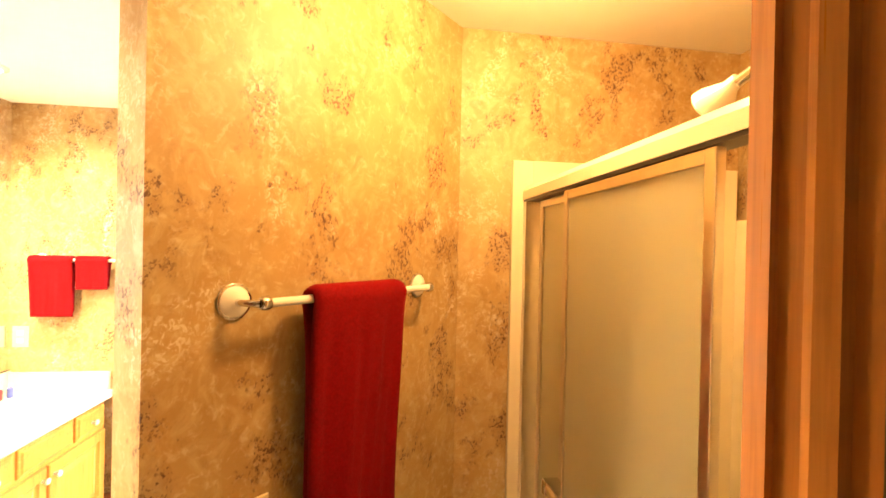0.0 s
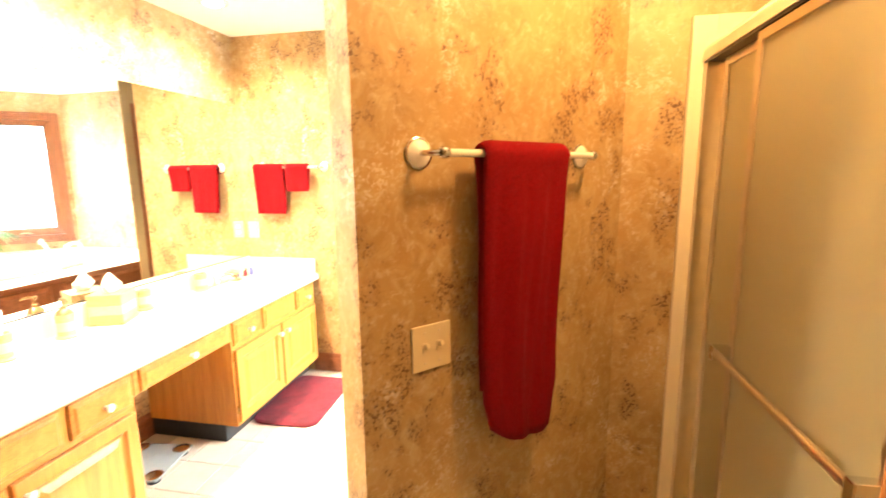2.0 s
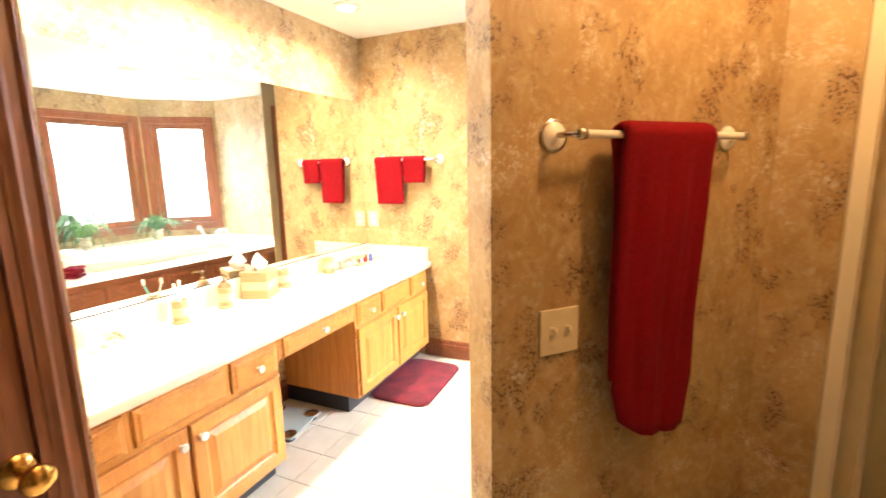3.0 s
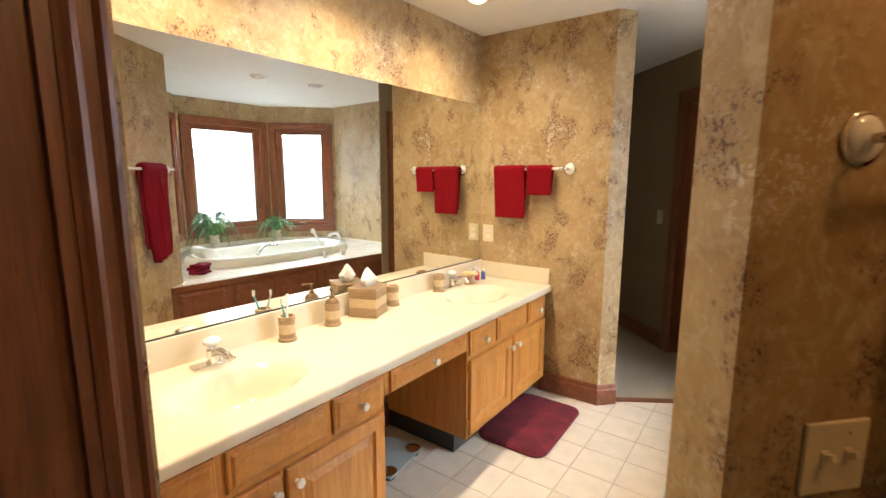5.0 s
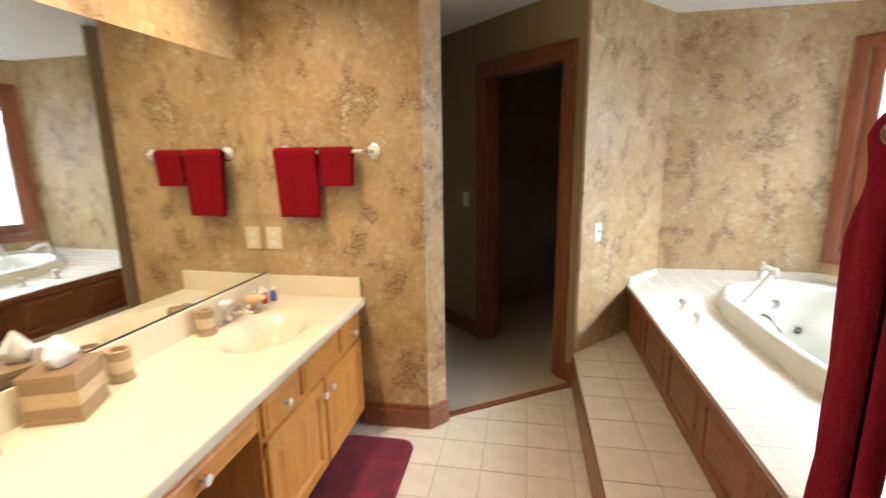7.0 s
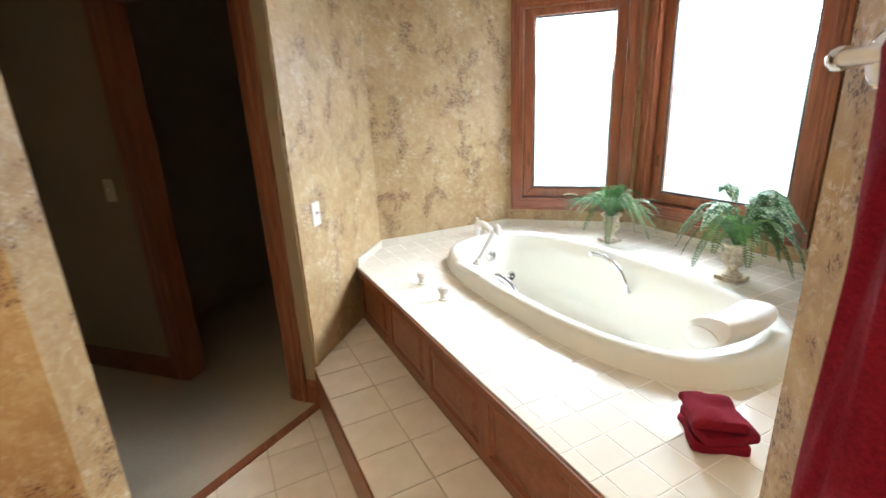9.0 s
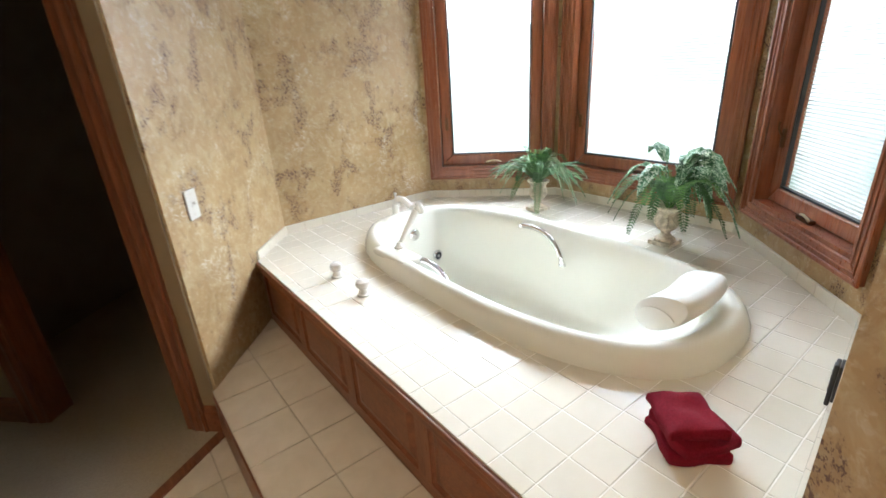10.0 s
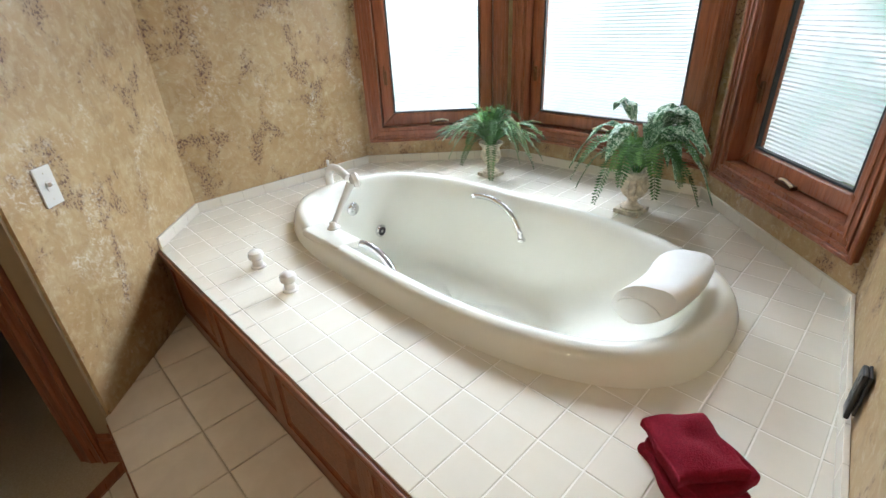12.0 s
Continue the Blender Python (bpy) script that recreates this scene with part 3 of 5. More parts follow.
CL = make_plain("closet_paint", (0.30, 0.27, 0.22), 0.8, 0, 0.05, 4)
wall("wall_closet_right", closet_point(0.16, 2.1), closet_point(0.16, 0.95), CL, label="plain closet wall")
wall("wall_closet_back", closet_point(1.7, 2.1), closet_point(0.10, 2.1), CL, label="plain closet wall")
wall("wall_closet_left", closet_point(1.7, 0.12), closet_point(1.7, 2.1), CL, label="plain closet wall")
turn = math.degrees(math.atan2(cd.y, cd.x))
p = closet_point(0.18, 0.125)
panel_door("door_2", pose(p[0], p[1], 0.015, 0, 0, turn - 82), 0.69, 2.0, CHERRY, 1, "dark wooden six-panel door, standing open into the closet")
for k, z in enumerate((0.35, 0.72, 1.12, 1.72)):
    p = closet_point(0.93, 1.88)
    sh = thing("closet_shelf", pose(p[0], p[1], z, 0, 0, turn), "white wire-look shelf across the closet back wall", "shelf", "closet shelves")
    part("board", boxed(-0.72, 0.72, -0.19, 0.19, 0, 0.018, 0.003), WHITE, sh)
    part("front_lip", boxed(-0.72, 0.72, 0.19, 0.2, -0.02, 0.018, 0.002), WHITE, sh)
for k, (s, z, w, h, c) in enumerate(((0.35, 0.368, 0.34, 0.16, (0.10, 0.09, 0.11)), (0.78, 0.368, 0.30, 0.20, (0.28, 0.24, 0.2)), (0.42, 0.738, 0.36, 0.14, (0.16, 0.06, 0.05)), (0.85, 0.738, 0.28, 0.18, (0.08, 0.10, 0.16)), (0.40, 1.138, 0.32, 0.15, (0.34, 0.31, 0.27)), (0.8, 1.738, 0.4, 0.12, (0.05, 0.05, 0.06)))):
    p = closet_point(s, 1.86)
    st = thing("folded_clothes", pose(p[0], p[1], z, 0, 0, turn), "stack of folded clothes on a closet shelf", "clothes", "stacks of folded clothes")
    cm = make_plain("cloth", c, 0.9, 0, 0.2, 14, 0.3, 90)
    for q in range(4):
        part("garment", boxed(-w / 2 + 0.01 * (q % 2), w / 2 - 0.012 * (q % 3), -0.14, 0.15 - 0.01 * (q % 2), q * h / 4, (q + 1) * h / 4 - 0.002, 0.014, 2), cm, st, "", True)


# ---- vanity ----
CF = -1.262         # faces of the cabinet doors


def cab_panel(bm, w, h, raised=True):
    if raised:
        rings_rect(bm, w, h, [(0, 0.019), (0, 0.004), (0.005, 0.0), (0.052, 0.0), (0.058, 0.008), (0.064, 0.012), (0.072, 0.012), (0.098, 0.002), (0.102, 0.002)])
    else:
        rings_rect(bm, w, h, [(0, 0.019), (0, 0.010), (0.004, 0.007), (0.012, 0.006), (0.020, 0.0), (0.024, 0.0)])
    return bm


def knob(parent, x, z):
    bm = bmesh.new()
    lathe(bm, [(0.008, 0), (0.006, 0.004), (0.006, 0.012), (0.014, 0.017), (0.017, 0.023), (0.014, 0.029), (0.004, 0.031)], 20, pose(x, 0, z, 90))
    part("knob", bm, WHITE, parent, "small round white knob", True)


def front(parent, name, y0, y1, z0, z1, raised, knobs=(), mat=OAK):
    """A door or drawer front that faces +x, from y0 to y1."""
    e = part(name, cab_panel(bmesh.new(), y1 - y0, z1 - z0, raised), mat, parent)
    e.matrix_local = pose(CF, (y0 + y1) / 2, (z0 + z1) / 2, 0, 0, 90)
    for ky, kz in knobs:
        knob(e, ky - (y0 + y1) / 2, kz - (z0 + z1) / 2)
    return e


def base_cabinet(y0, label):
    th = thing("vanity_cabinet", pose(0, y0, 0), label, "cabinet", "vanity cabinets")
    L = 0.94
    b = CF - 0.0195
    part("side_panel", boxed(MX + 0.003, b - 0.02, 0, 0.018, 0.10, 0.702), OAK, th)
    part("side_panel", boxed(MX + 0.003, b - 0.02, L - 0.018, L, 0.10, 0.702), OAK, th)
    part("bottom_panel", boxed(MX + 0.003, b - 0.02, 0.018, L - 0.018, 0.10, 0.118), OAK, th)
    part("back_panel", boxed(MX + 0.003, MX + 0.012, 0.018, L - 0.018, 0.118, 0.702), OAK, th)
    bm = bmesh.new()
    for y in ((0, 0.03), (L - 0.03, L)):
        box(bm, b - 0.02, b, y[0], y[1], 0.10, 0.702)
    box(bm, b - 0.02, b, 0.03, L - 0.03, 0.655, 0.702)
    box(bm, b - 0.02, b, 0.03, L - 0.03, 0.10, 0.125)
    box(bm, b - 0.02, b, 0.03, L - 0.03, 0.527, 0.556)
    for y in (0.265, 0.635):
        box(bm, b - 0.02, b, y, y + 0.04, 0.556, 0.655)
    box(bm, b - 0.02, b, 0.45, 0.49, 0.125, 0.527)
    part("face_frame", bm, OAK, th)
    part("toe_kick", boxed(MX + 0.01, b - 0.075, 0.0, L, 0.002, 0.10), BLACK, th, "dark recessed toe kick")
    front(th, "drawer", 0.015, 0.262, 0.552, 0.682, False, [(0.138, 0.612)], OAK_H)
    front(th, "false_front", 0.292, 0.648, 0.552, 0.682, False, (), OAK_H)
    front(th, "drawer", 0.678, 0.925, 0.552, 0.682, False, [(0.802, 0.612)], OAK_H)
    front(th, "door", 0.015, 0.462, 0.118, 0.530, True, [(0.430, 0.475)])
    front(th, "door", 0.478, 0.925, 0.118, 0.530, True, [(0.510, 0.475)])
    for z in (0.17, 0.47):
        part("hinge", boxed(CF - 0.022, CF - 0.006, 0.006, 0.014, z, z + 0.045), BRASS, th, "dark bronze hinge")
    return th


base_cabinet(0.858, "honey oak vanity cabinet with raised panel doors and white knobs")
base_cabinet(2.40, "honey oak vanity cabinet with raised panel doors beside the end wall")
kd = thing("knee_drawer", pose(0, 1.80, 0), "honey oak drawer across the knee space", "drawer")
part("apron", boxed(CF - 0.04, CF - 0.0195, 0.002, 0.598, 0.585, 0.702), OAK_H, kd)
part("drawer_box", boxed(MX + 0.05, CF - 0.04, 0.05, 0.55, 0.60, 0.69), OAK, kd)
front(kd, "drawer_front", 0.03, 0.57, 0.592, 0.682, False, [(0.30, 0.637)], OAK_H)
wb = thing("wall_plate", pose(MX + 0.002, 2.02, 0.38, 0, 0, -90), "white outlet plate under the counter", "outlet plate")
part("plate", boxed(-0.035, 0.035, 0.0, 0.006, -0.057, 0.057, 0.002), WHITE, wb)

# Countertop in one piece with two bowls
TOP = 0.745
SINKS = ((-1.525, 1.352), (-1.525, 2.88))


def top_height(x, y):
    z = TOP
    for sx, sy in SINKS:
        r = math.hypot((x - sx) / 0.165, (y - sy) / 0.235)
        if r < 1.12:
            f = max(0.0, min(1.0, (1.12 - r) / 0.85))
            z -= 0.125 * f * f * (3 - 2 * f)
    return z


bm = bmesh.new()
xs = list(np.linspace(-1.862, -1.262, 44)) + [-1.254, -1.248, -1.245, -1.245, -1.247]
zo = [0.0] * 44 + [-0.001, -0.004, -0.010, -0.036, -0.042]
ys = np.linspace(0.842, EY - 0.002, 190)
grid = [[bm.verts.new((x, y, top_height(x, y) + dz)) for y in ys] for x, dz in zip(xs, zo)]
for i in range(len(xs) - 1):
    for k in range(len(ys) - 1):
        bm.faces.new((grid[i][k], grid[i + 1][k], grid[i + 1][k + 1], grid[i][k + 1]))
ct = tagged(obj("countertop", bm, CREAM, smooth="all"), "cream cultured marble countertop with two molded oval basins", "countertop")
part("underside", boxed(CF - 0.035, -1.249, 0.842, EY - 0.002, 0.7025, 0.7035), CREAM, ct)
MT = math.degrees(math.atan2(MB[0] - MA[0], MA[1] - MB[1]))
bs = part("backsplash", boxed(0.001, 0.020, -2.53, -0.002, TOP - 0.02, 0.860, 0.003), CREAM, ct)
bs.matrix_local = pose(MA[0], MA[1], 0, 0, 0, MT)
part("side_splash", boxed(MX + 0.022, -1.262, EY - 0.022, EY - 0.002, TOP + 0.0005, 0.853, 0.003), CREAM, ct)
for sx, sy in SINKS:
    bm = bmesh.new()
    lathe(bm, [(0.026, 0.0), (0.026, 0.004), (0.018, 0.006), (0.012, 0.002)], 20, pose(sx - 0.03, sy, TOP - 0.121))
    part("drain", bm, CHROME, ct, "chrome drain ring", True)
mir = tagged(obj("mirror", boxed(0.001, 0.006, -2.51, -0.003, 0.864, 1.935), MIRROR), "large frameless wall mirror above the counter", "mirror")
mir.matrix_world = pose(MA[0], MA[1], 0, 0, 0, MT)
part("bottom_channel", boxed(0.001, 0.009, -2.51, -0.003, 0.8605, 0.8665), BLACK, mir, "thin dark channel under the glass")


def faucet(x, y):
    th = thing("faucet", pose(x, y, TOP), "chrome single-handle basin faucet", "faucet", "basin faucets")
    bm = bmesh.new()
    box(bm, -0.028, 0.028, -0.078, 0.078, 0.0005, 0.012, 0.005, 3)
    part("base_plate", bm, CHROME, th, "", True)
    bm = bmesh.new()
    lathe(bm, [(0.025, 0.012), (0.022, 0.04), (0.024, 0.058), (0.018, 0.064)], 20)
    part("body", bm, CHROME, th, "", True)
    bm = bmesh.new()
    tube(bm, arc((0.0, 0, 0.035), (0.07, 0, 0.085), (0.125, 0, 0.048), 10), [0.016] * 6 + [0.014] * 3 + [0.012] * 2, 12)
    part("spout", bm, CHROME, th, "", True)
    bm = bmesh.new()
    lathe(bm, [(0.010, 0.062), (0.012, 0.07), (0.030, 0.082), (0.033, 0.094), (0.022, 0.104), (0.006, 0.106)], 20, wave=lambda a, z: 0.06 * math.cos(6 * a) if z > 0.075 else 0)
    part("handle", bm, make_plain("clear_acrylic", (0.85, 0.87, 0.88), 0.05, 0.3, 0.02), th, "clear acrylic knob", True)
    return th


faucet(-1.755, 1.375)
faucet(-1.745, 2.93)


# ---- counter accessories ----
def banded_cup(x, y, kind, label, category):
    th = thing(kind, pose(x, y, TOP + 0.0005), label, category, "banded resin bath set")
    bm = bmesh.new()
    lathe(bm, [(0.040, 0), (0.041, 0.006), (0.034, 0.014)], 24)
    part("foot", bm, BAND, th, "", True)
    bm = bmesh.new()
    lathe(bm, [(0.034, 0.0142), (0.035, 0.026), (0.035, 0.034)], 24)
    part("lower_band", bm, BAND, th, "", True)
    bm = bmesh.new()
    lathe(bm, [(0.0352, 0.0342), (0.0352, 0.074)], 24)
    part("middle_band", bm, SAND, th, "", True)
    bm = bmesh.new()
    lathe(bm, [(0.035, 0.0742), (0.036, 0.098), (0.036, 0.108), (0.028, 0.108), (0.026, 0.092)], 24)
    part("upper_band", bm, BAND, th, "", True)
    return th


holder = banded_cup(-1.755, 1.70, "toothbrush_holder", "banded brown resin toothbrush holder on the counter", "toothbrush holder")
TEAL = make_plain("teal_plastic", (0.10, 0.42, 0.46), 0.35)
for k, (dx, dy, c) in enumerate(((0.012, -0.02, TEAL), (-0.016, 0.016, WHITE))):
    tb = thing("toothbrush", pose(-1.755 + dx * 0.6, 1.70 + dy * 0.6, TOP + 0.095), "toothbrush with a teal handle" if k == 0 else "white toothbrush with a slim handle", "toothbrush")
    bm = bmesh.new()
    tube(bm, [(0, 0, 0), (dx * 0.5, dy * 0.5, 0.04), (dx, dy, 0.075)], [0.005, 0.0045, 0.0035], 8)
    part("handle", bm, c, tb, "", True)
    part("head", boxed(dx - 0.006, dx + 0.006, dy - 0.005, dy + 0.005, 0.073, 0.10, 0.002), WHITE, tb, "white bristle head")
banded_cup(-1.765, 2.385, "tumbler", "banded brown resin tumbler beside the tissue box", "tumbler")
banded_cup(-1.745, 2.79, "tumbler", "banded brown resin tumbler near the far basin", "tumbler")

sd = banded_cup(-1.76, 1.955, "soap_dispenser", "banded brown resin soap dispenser with a bronze pump", "soap dispenser")
PUMP = make_plain("bronze_pump", (0.23, 0.15, 0.08), 0.35, 0.7)
bm = bmesh.new()
lathe(bm, [(0.034, 0.108), (0.028, 0.122), (0.014, 0.132), (0.013, 0.142), (0.006, 0.146), (0.006, 0.166), (0.011, 0.170), (0.011, 0.178), (0.004, 0.180)], 20)
tube(bm, [(0, 0, 0.173), (0.02, -0.01, 0.176), (0.045, -0.02, 0.170), (0.048, -0.021, 0.162)], 0.005, 8)
part("pump", bm, PUMP, sd, "bronze pump top", True)

tbx = thing("tissue_box", pose(-1.752, 2.185, TOP + 0.0005, 0, 0, 22) @ Matrix.Diagonal((1.1, 1.1, 1.1, 1)), "square banded resin tissue box cover with a tissue", "tissue box")
for z0, z1, mt in ((0, 0.012, BAND), (0.0122, 0.045, BAND), (0.0452, 0.085, SAND), (0.0852, 0.118, BAND), (0.1182, 0.136, BAND)):
    g = 0.070 if z0 in (0, 0.1182) else 0.067
    part("band", boxed(-g, g, -g, g, z0, z1, 0.002), mt, tbx)
bm = bmesh.new()
lathe(bm, [(0.018, 0.134), (0.030, 0.150), (0.034, 0.170), (0.022, 0.190), (0.010, 0.212), (0.002, 0.222)], 18, wave=lambda a, z: 0.28 * math.sin(3 * a + z * 40) + 0.12 * math.sin(7 * a))
part("tissue", bm, TISSUE, tbx, "white crumpled tissue", True)


def pedestal_dish(x, y, s=1.0):
    th = thing("soap_dish", pose(x, y, TOP + 0.0005) @ Matrix.Diagonal((s, s, s, 1)), "shallow tan soap dish on a pedestal foot", "soap dish", "banded resin bath set")
    bm = bmesh.new()
    lathe(bm, [(0.040, 0), (0.041, 0.008), (0.030, 0.014), (0.017, 0.022), (0.016, 0.05), (0.026, 0.060)], 24)
    part("pedestal", bm, BAND, th, "", True)
    bm = bmesh.new()
    lathe(bm, [(0.026, 0.0602), (0.062, 0.072), (0.070, 0.084), (0.066, 0.085), (0.050, 0.076), (0.01, 0.072)], 28)
    part("bowl", bm, SAND, th, "", True)
    bm = bmesh.new()
    lathe(bm, [(0.020, 0.0735), (0.036, 0.076), (0.040, 0.086), (0.032, 0.095), (0.01, 0.098)], 20)
    bmesh.ops.scale(bm, vec=(1.2, 0.8, 1), verts=bm.verts)
    part("soap", bm, make_plain("tan_soap", (0.66, 0.46, 0.22), 0.4), th, "tan bar of soap", True)
    return th


pedestal_dish(-1.765, 1.095)
pedestal_dish(-1.70, 3.07, 0.85)
for k, (x, y, c) in enumerate(((-1.76, 3.17, (0.05, 0.10, 0.35)), (-1.72, 3.20, (0.45, 0.03, 0.05)), (-1.76, 3.235, (0.75, 0.74, 0.75)), (-1.70, 3.245, (0.08, 0.12, 0.40)))):
    bt = thing("small_bottle", pose(x, y, TOP + 0.0005), "small plastic toiletry bottle", "bottle", "toiletries by the far basin")
    bm = bmesh.new()
    lathe(bm, [(0.014, 0), (0.016, 0.003), (0.016, 0.05), (0.008, 0.058), (0.008, 0.06)], 16)
    part("body", bm, make_plain("bottle_plastic", c, 0.3), bt, "", True)
    bm = bmesh.new()
    lathe(bm, [(0.0095, 0.0602), (0.0095, 0.075), (0.006, 0.077)], 16)
    part("cap", bm, WHITE, bt, "", True)


# ---- towels and bars ----
def towel_bar(m, length, label):
    """Bar along x, held off the wall towards +y."""
    th = thing("towel_bar", m, label, "towel bar", "towel bars")
    for x in (-length / 2, length / 2):
        bm = bmesh.new()
        lathe(bm, [(0.034, 0.0005), (0.034, 0.004), (0.030, 0.009), (0.022, 0.012), (0.014, 0.015), (0.009, 0.018)], 28, pose(x, 0, 0, -90))
        r = part("rosette", bm, WHITE, th, "white ceramic rosette", True)
        bm = bmesh.new()
        lathe(bm, [(0.0345, 0.0005), (0.038, 0.001), (0.038, 0.004), (0.0345, 0.006)], 28, pose(x, 0, 0, -90))
        part("ring", bm, CHROME, r, "chrome ring", True)
        bm = bmesh.new()
        tube(bm, [(x, 0.016, 0), (x, 0.045, 0), (x + (0.02 if x < 0 else -0.02), 0.064, 0)], [0.008, 0.007, 0.009], 12)
        part("post", bm, CHROME, th, "chrome post", True)
        bm = bmesh.new()
        s = 1 if x < 0 else -1
        lathe(bm, [(0.012, 0), (0.0145, 0.004), (0.0145, 0.016), (0.012, 0.02)], 18, pose(x + s * 0.018, 0.068, 0, 0, 90 * s))
        part("ferrule", bm, CHROME, th, "chrome ferrule", True)
    bm = bmesh.new()
    tube(bm, [(-length / 2 + 0.03, 0.068, 0), (length / 2 - 0.03, 0.068, 0)], 0.0095, 16)
    part("rod", bm, WHITE, th, "white ceramic rod", True)
    return th


def towel(m, width, drop_front, drop_back, mat, label, slant=0.0, fold=0.010, seed=0):
    """A folded towel draped over a bar at the origin that runs along x; the room is at +y."""
    rnd = random.Random(seed)
    ph = [rnd.uniform(0, 6.3) for _ in range(5)]
    th = thing("towel", m, label, "towel", "red towels")
    bm = bmesh.new()
    nu, r = 26, 0.016

    def path(th_off, u):
        out = []
        df = drop_front - slant * u - (0.10 * drop_front * max(0.0, abs(u) - 0.45) ** 1.5 if drop_front > 0.5 else 0.0)
        nf = 26
        for i in range(nf):
            z = -df + df * i / (nf - 1)
            d = -z
            out.append((r * math.exp(-d / 0.07) + 0.002 + th_off + 0.5 * th_off * min(1, d / 0.15) * (1 + 0.75 * math.sin(4.2 * u + ph[0] + z * 2) + 0.4 * math.sin(9 * u + ph[1] - z * 4) + 0.2 * math.sin(21 * u + ph[4] + z * 9)), z))
        for k in range(1, 9):
            a = math.pi * k / 9
            out.append(((r + th_off) * math.cos(a), (r + th_off) * math.sin(a)))
        nb = 18
        for i in range(nb):
            z = -drop_back * i / (nb - 1)
            out.append((-(r * math.exp(z / 0.07) + 0.002 + th_off), z))
        return out

    rows = []
    for i in range(nu):
        u = -1 + 2 * i / (nu - 1)
        edge = 1 - max(0, abs(u) - 0.9) / 0.1 * 0.5
        x = u * width / 2
        outer, inner = path(fold * edge, u), path(0.0005, u)
        loop = outer + inner[::-1]
        ring = []
        for d, z in loop:
            sway = 0.010 * math.sin(z * 5 + ph[3]) * min(1, abs(z) * 2)
            nar = 1 - (0.10 * min(1, abs(z) / 0.6) + (0.22 * max(0.0, -z / drop_front - 0.82) / 0.18 if drop_front > 0.5 else 0.0))
            ring.append(bm.verts.new((x * nar + sway, d, z)))
        rows.append(ring)
    for a, b in zip(rows, rows[1:]):
        for k in range(len(a)):
            j = (k + 1) % len(a)
            bm.faces.new((a[k], a[j], b[j], b[k]))
    half = len(rows[0]) // 2
    for ring in (rows[0], rows[-1]):
        for k in range(half - 1):
            bm.faces.new((ring[k], ring[k + 1], ring[-2 - k], ring[-1 - k]))
    part("cloth", bm, mat, th, "", "all")
    return th


# on the diagonal wall of the shower room (x of a wall pose runs from PF to P1)


def diag_s(x):
    return (PF[0] - x) * 1.4607


towel_bar(on_wall(PF, P1, 0.528, 1.497), 0.60, "white ceramic and chrome towel bar on papered wall")
towel(on_wall(PF, P1, 0.541, 1.497, 0.068), 0.305, 0.79, 0.62, TOWEL, "long red bath towel folded over the bar", 0.02, 0.016, 3)
towel_bar(on_wall(P2, PR, 0.61, 1.50), 0.64, "white ceramic and chrome towel bar on papered wall")
towel(on_wall(P2, PR, 0.64, 1.50, 0.068), 0.26, 0.66, 0.58, DARKTOWEL, "dark red bath towel folded over the bar facing the basins", 0.05, 0.030, 8)
E0, E1 = (-0.912, EY), (-2.0, EY)
towel_bar(on_wall(E0, E1, 0.482, 1.500), 0.475, "white ceramic and chrome towel bar on end wall")
towel(on_wall(E0, E1, 0.628, 1.500, 0.068), 0.228, 0.32, 0.29, TOWEL, "red hand towel folded over the bar", 0.0, 0.010, 5)
towel(on_wall(E0, E1, 0.415, 1.500, 0.068), 0.17, 0.165, 0.15, TOWEL, "small red washcloth folded over the bar", 0.0, 0.009, 6)


def switch_plate(m, w, label, toggles, mat=BEIGE_PL):
    th = thing("switch_plate", m, label, "switch plate", "wall plates")
    part("plate", boxed(-w / 2, w / 2, 0.0005, 0.007, -0.06, 0.06, 0.003, 3), mat, th)
    for x in toggles:
        part("slot", boxed(x - 0.008, x + 0.008, 0.0065, 0.009, -0.014, 0.014, 0.002), mat, th)
        bm = boxed(-0.005, 0.005, 0, 0.016, -0.006, 0.006, 0.002)
        bmesh.ops.transform(bm, matrix=pose(x, 0.008, 0.003, 25), verts=bm.verts)
        part("toggle", bm, mat, th)
        for z in (-0.04, 0.04):
            bm = bmesh.new()
            lathe(bm, [(0.003, 0), (0.0025, 0.001), (0.001, 0.0013)], 10, pose(x, 0.007, z, -90))
            part("screw", bm, ALU, th)
    return th


switch_plate(on_wall(PF, P1, diag_s(0.012), 1.012), 0.118, "ivory double light switch on papered wall", (-0.022, 0.022))
switch_plate(on_wall(K1, K0, (Vector(K1) - Vector((0.034, 4.128))).length, 0.983), 0.072, "ivory single light switch above the tub step", (0,), WHITE)
switch_plate(on_wall(D0, D1, 1.13, 1.12), 0.072, "ivory single light switch beside the closet door", (0,))
op = switch_plate(on_wall(E0, E1, 0.825, 1.055), 0.085, "ivory outlet plate on the end wall beside mirror", (), BEIGE_PL)
for z in (-0.022, 0.022):
    part("socket", boxed(-0.016, 0.016, 0.0065, 0.009, z - 0.014, z + 0.014, 0.004), WHITE, op)

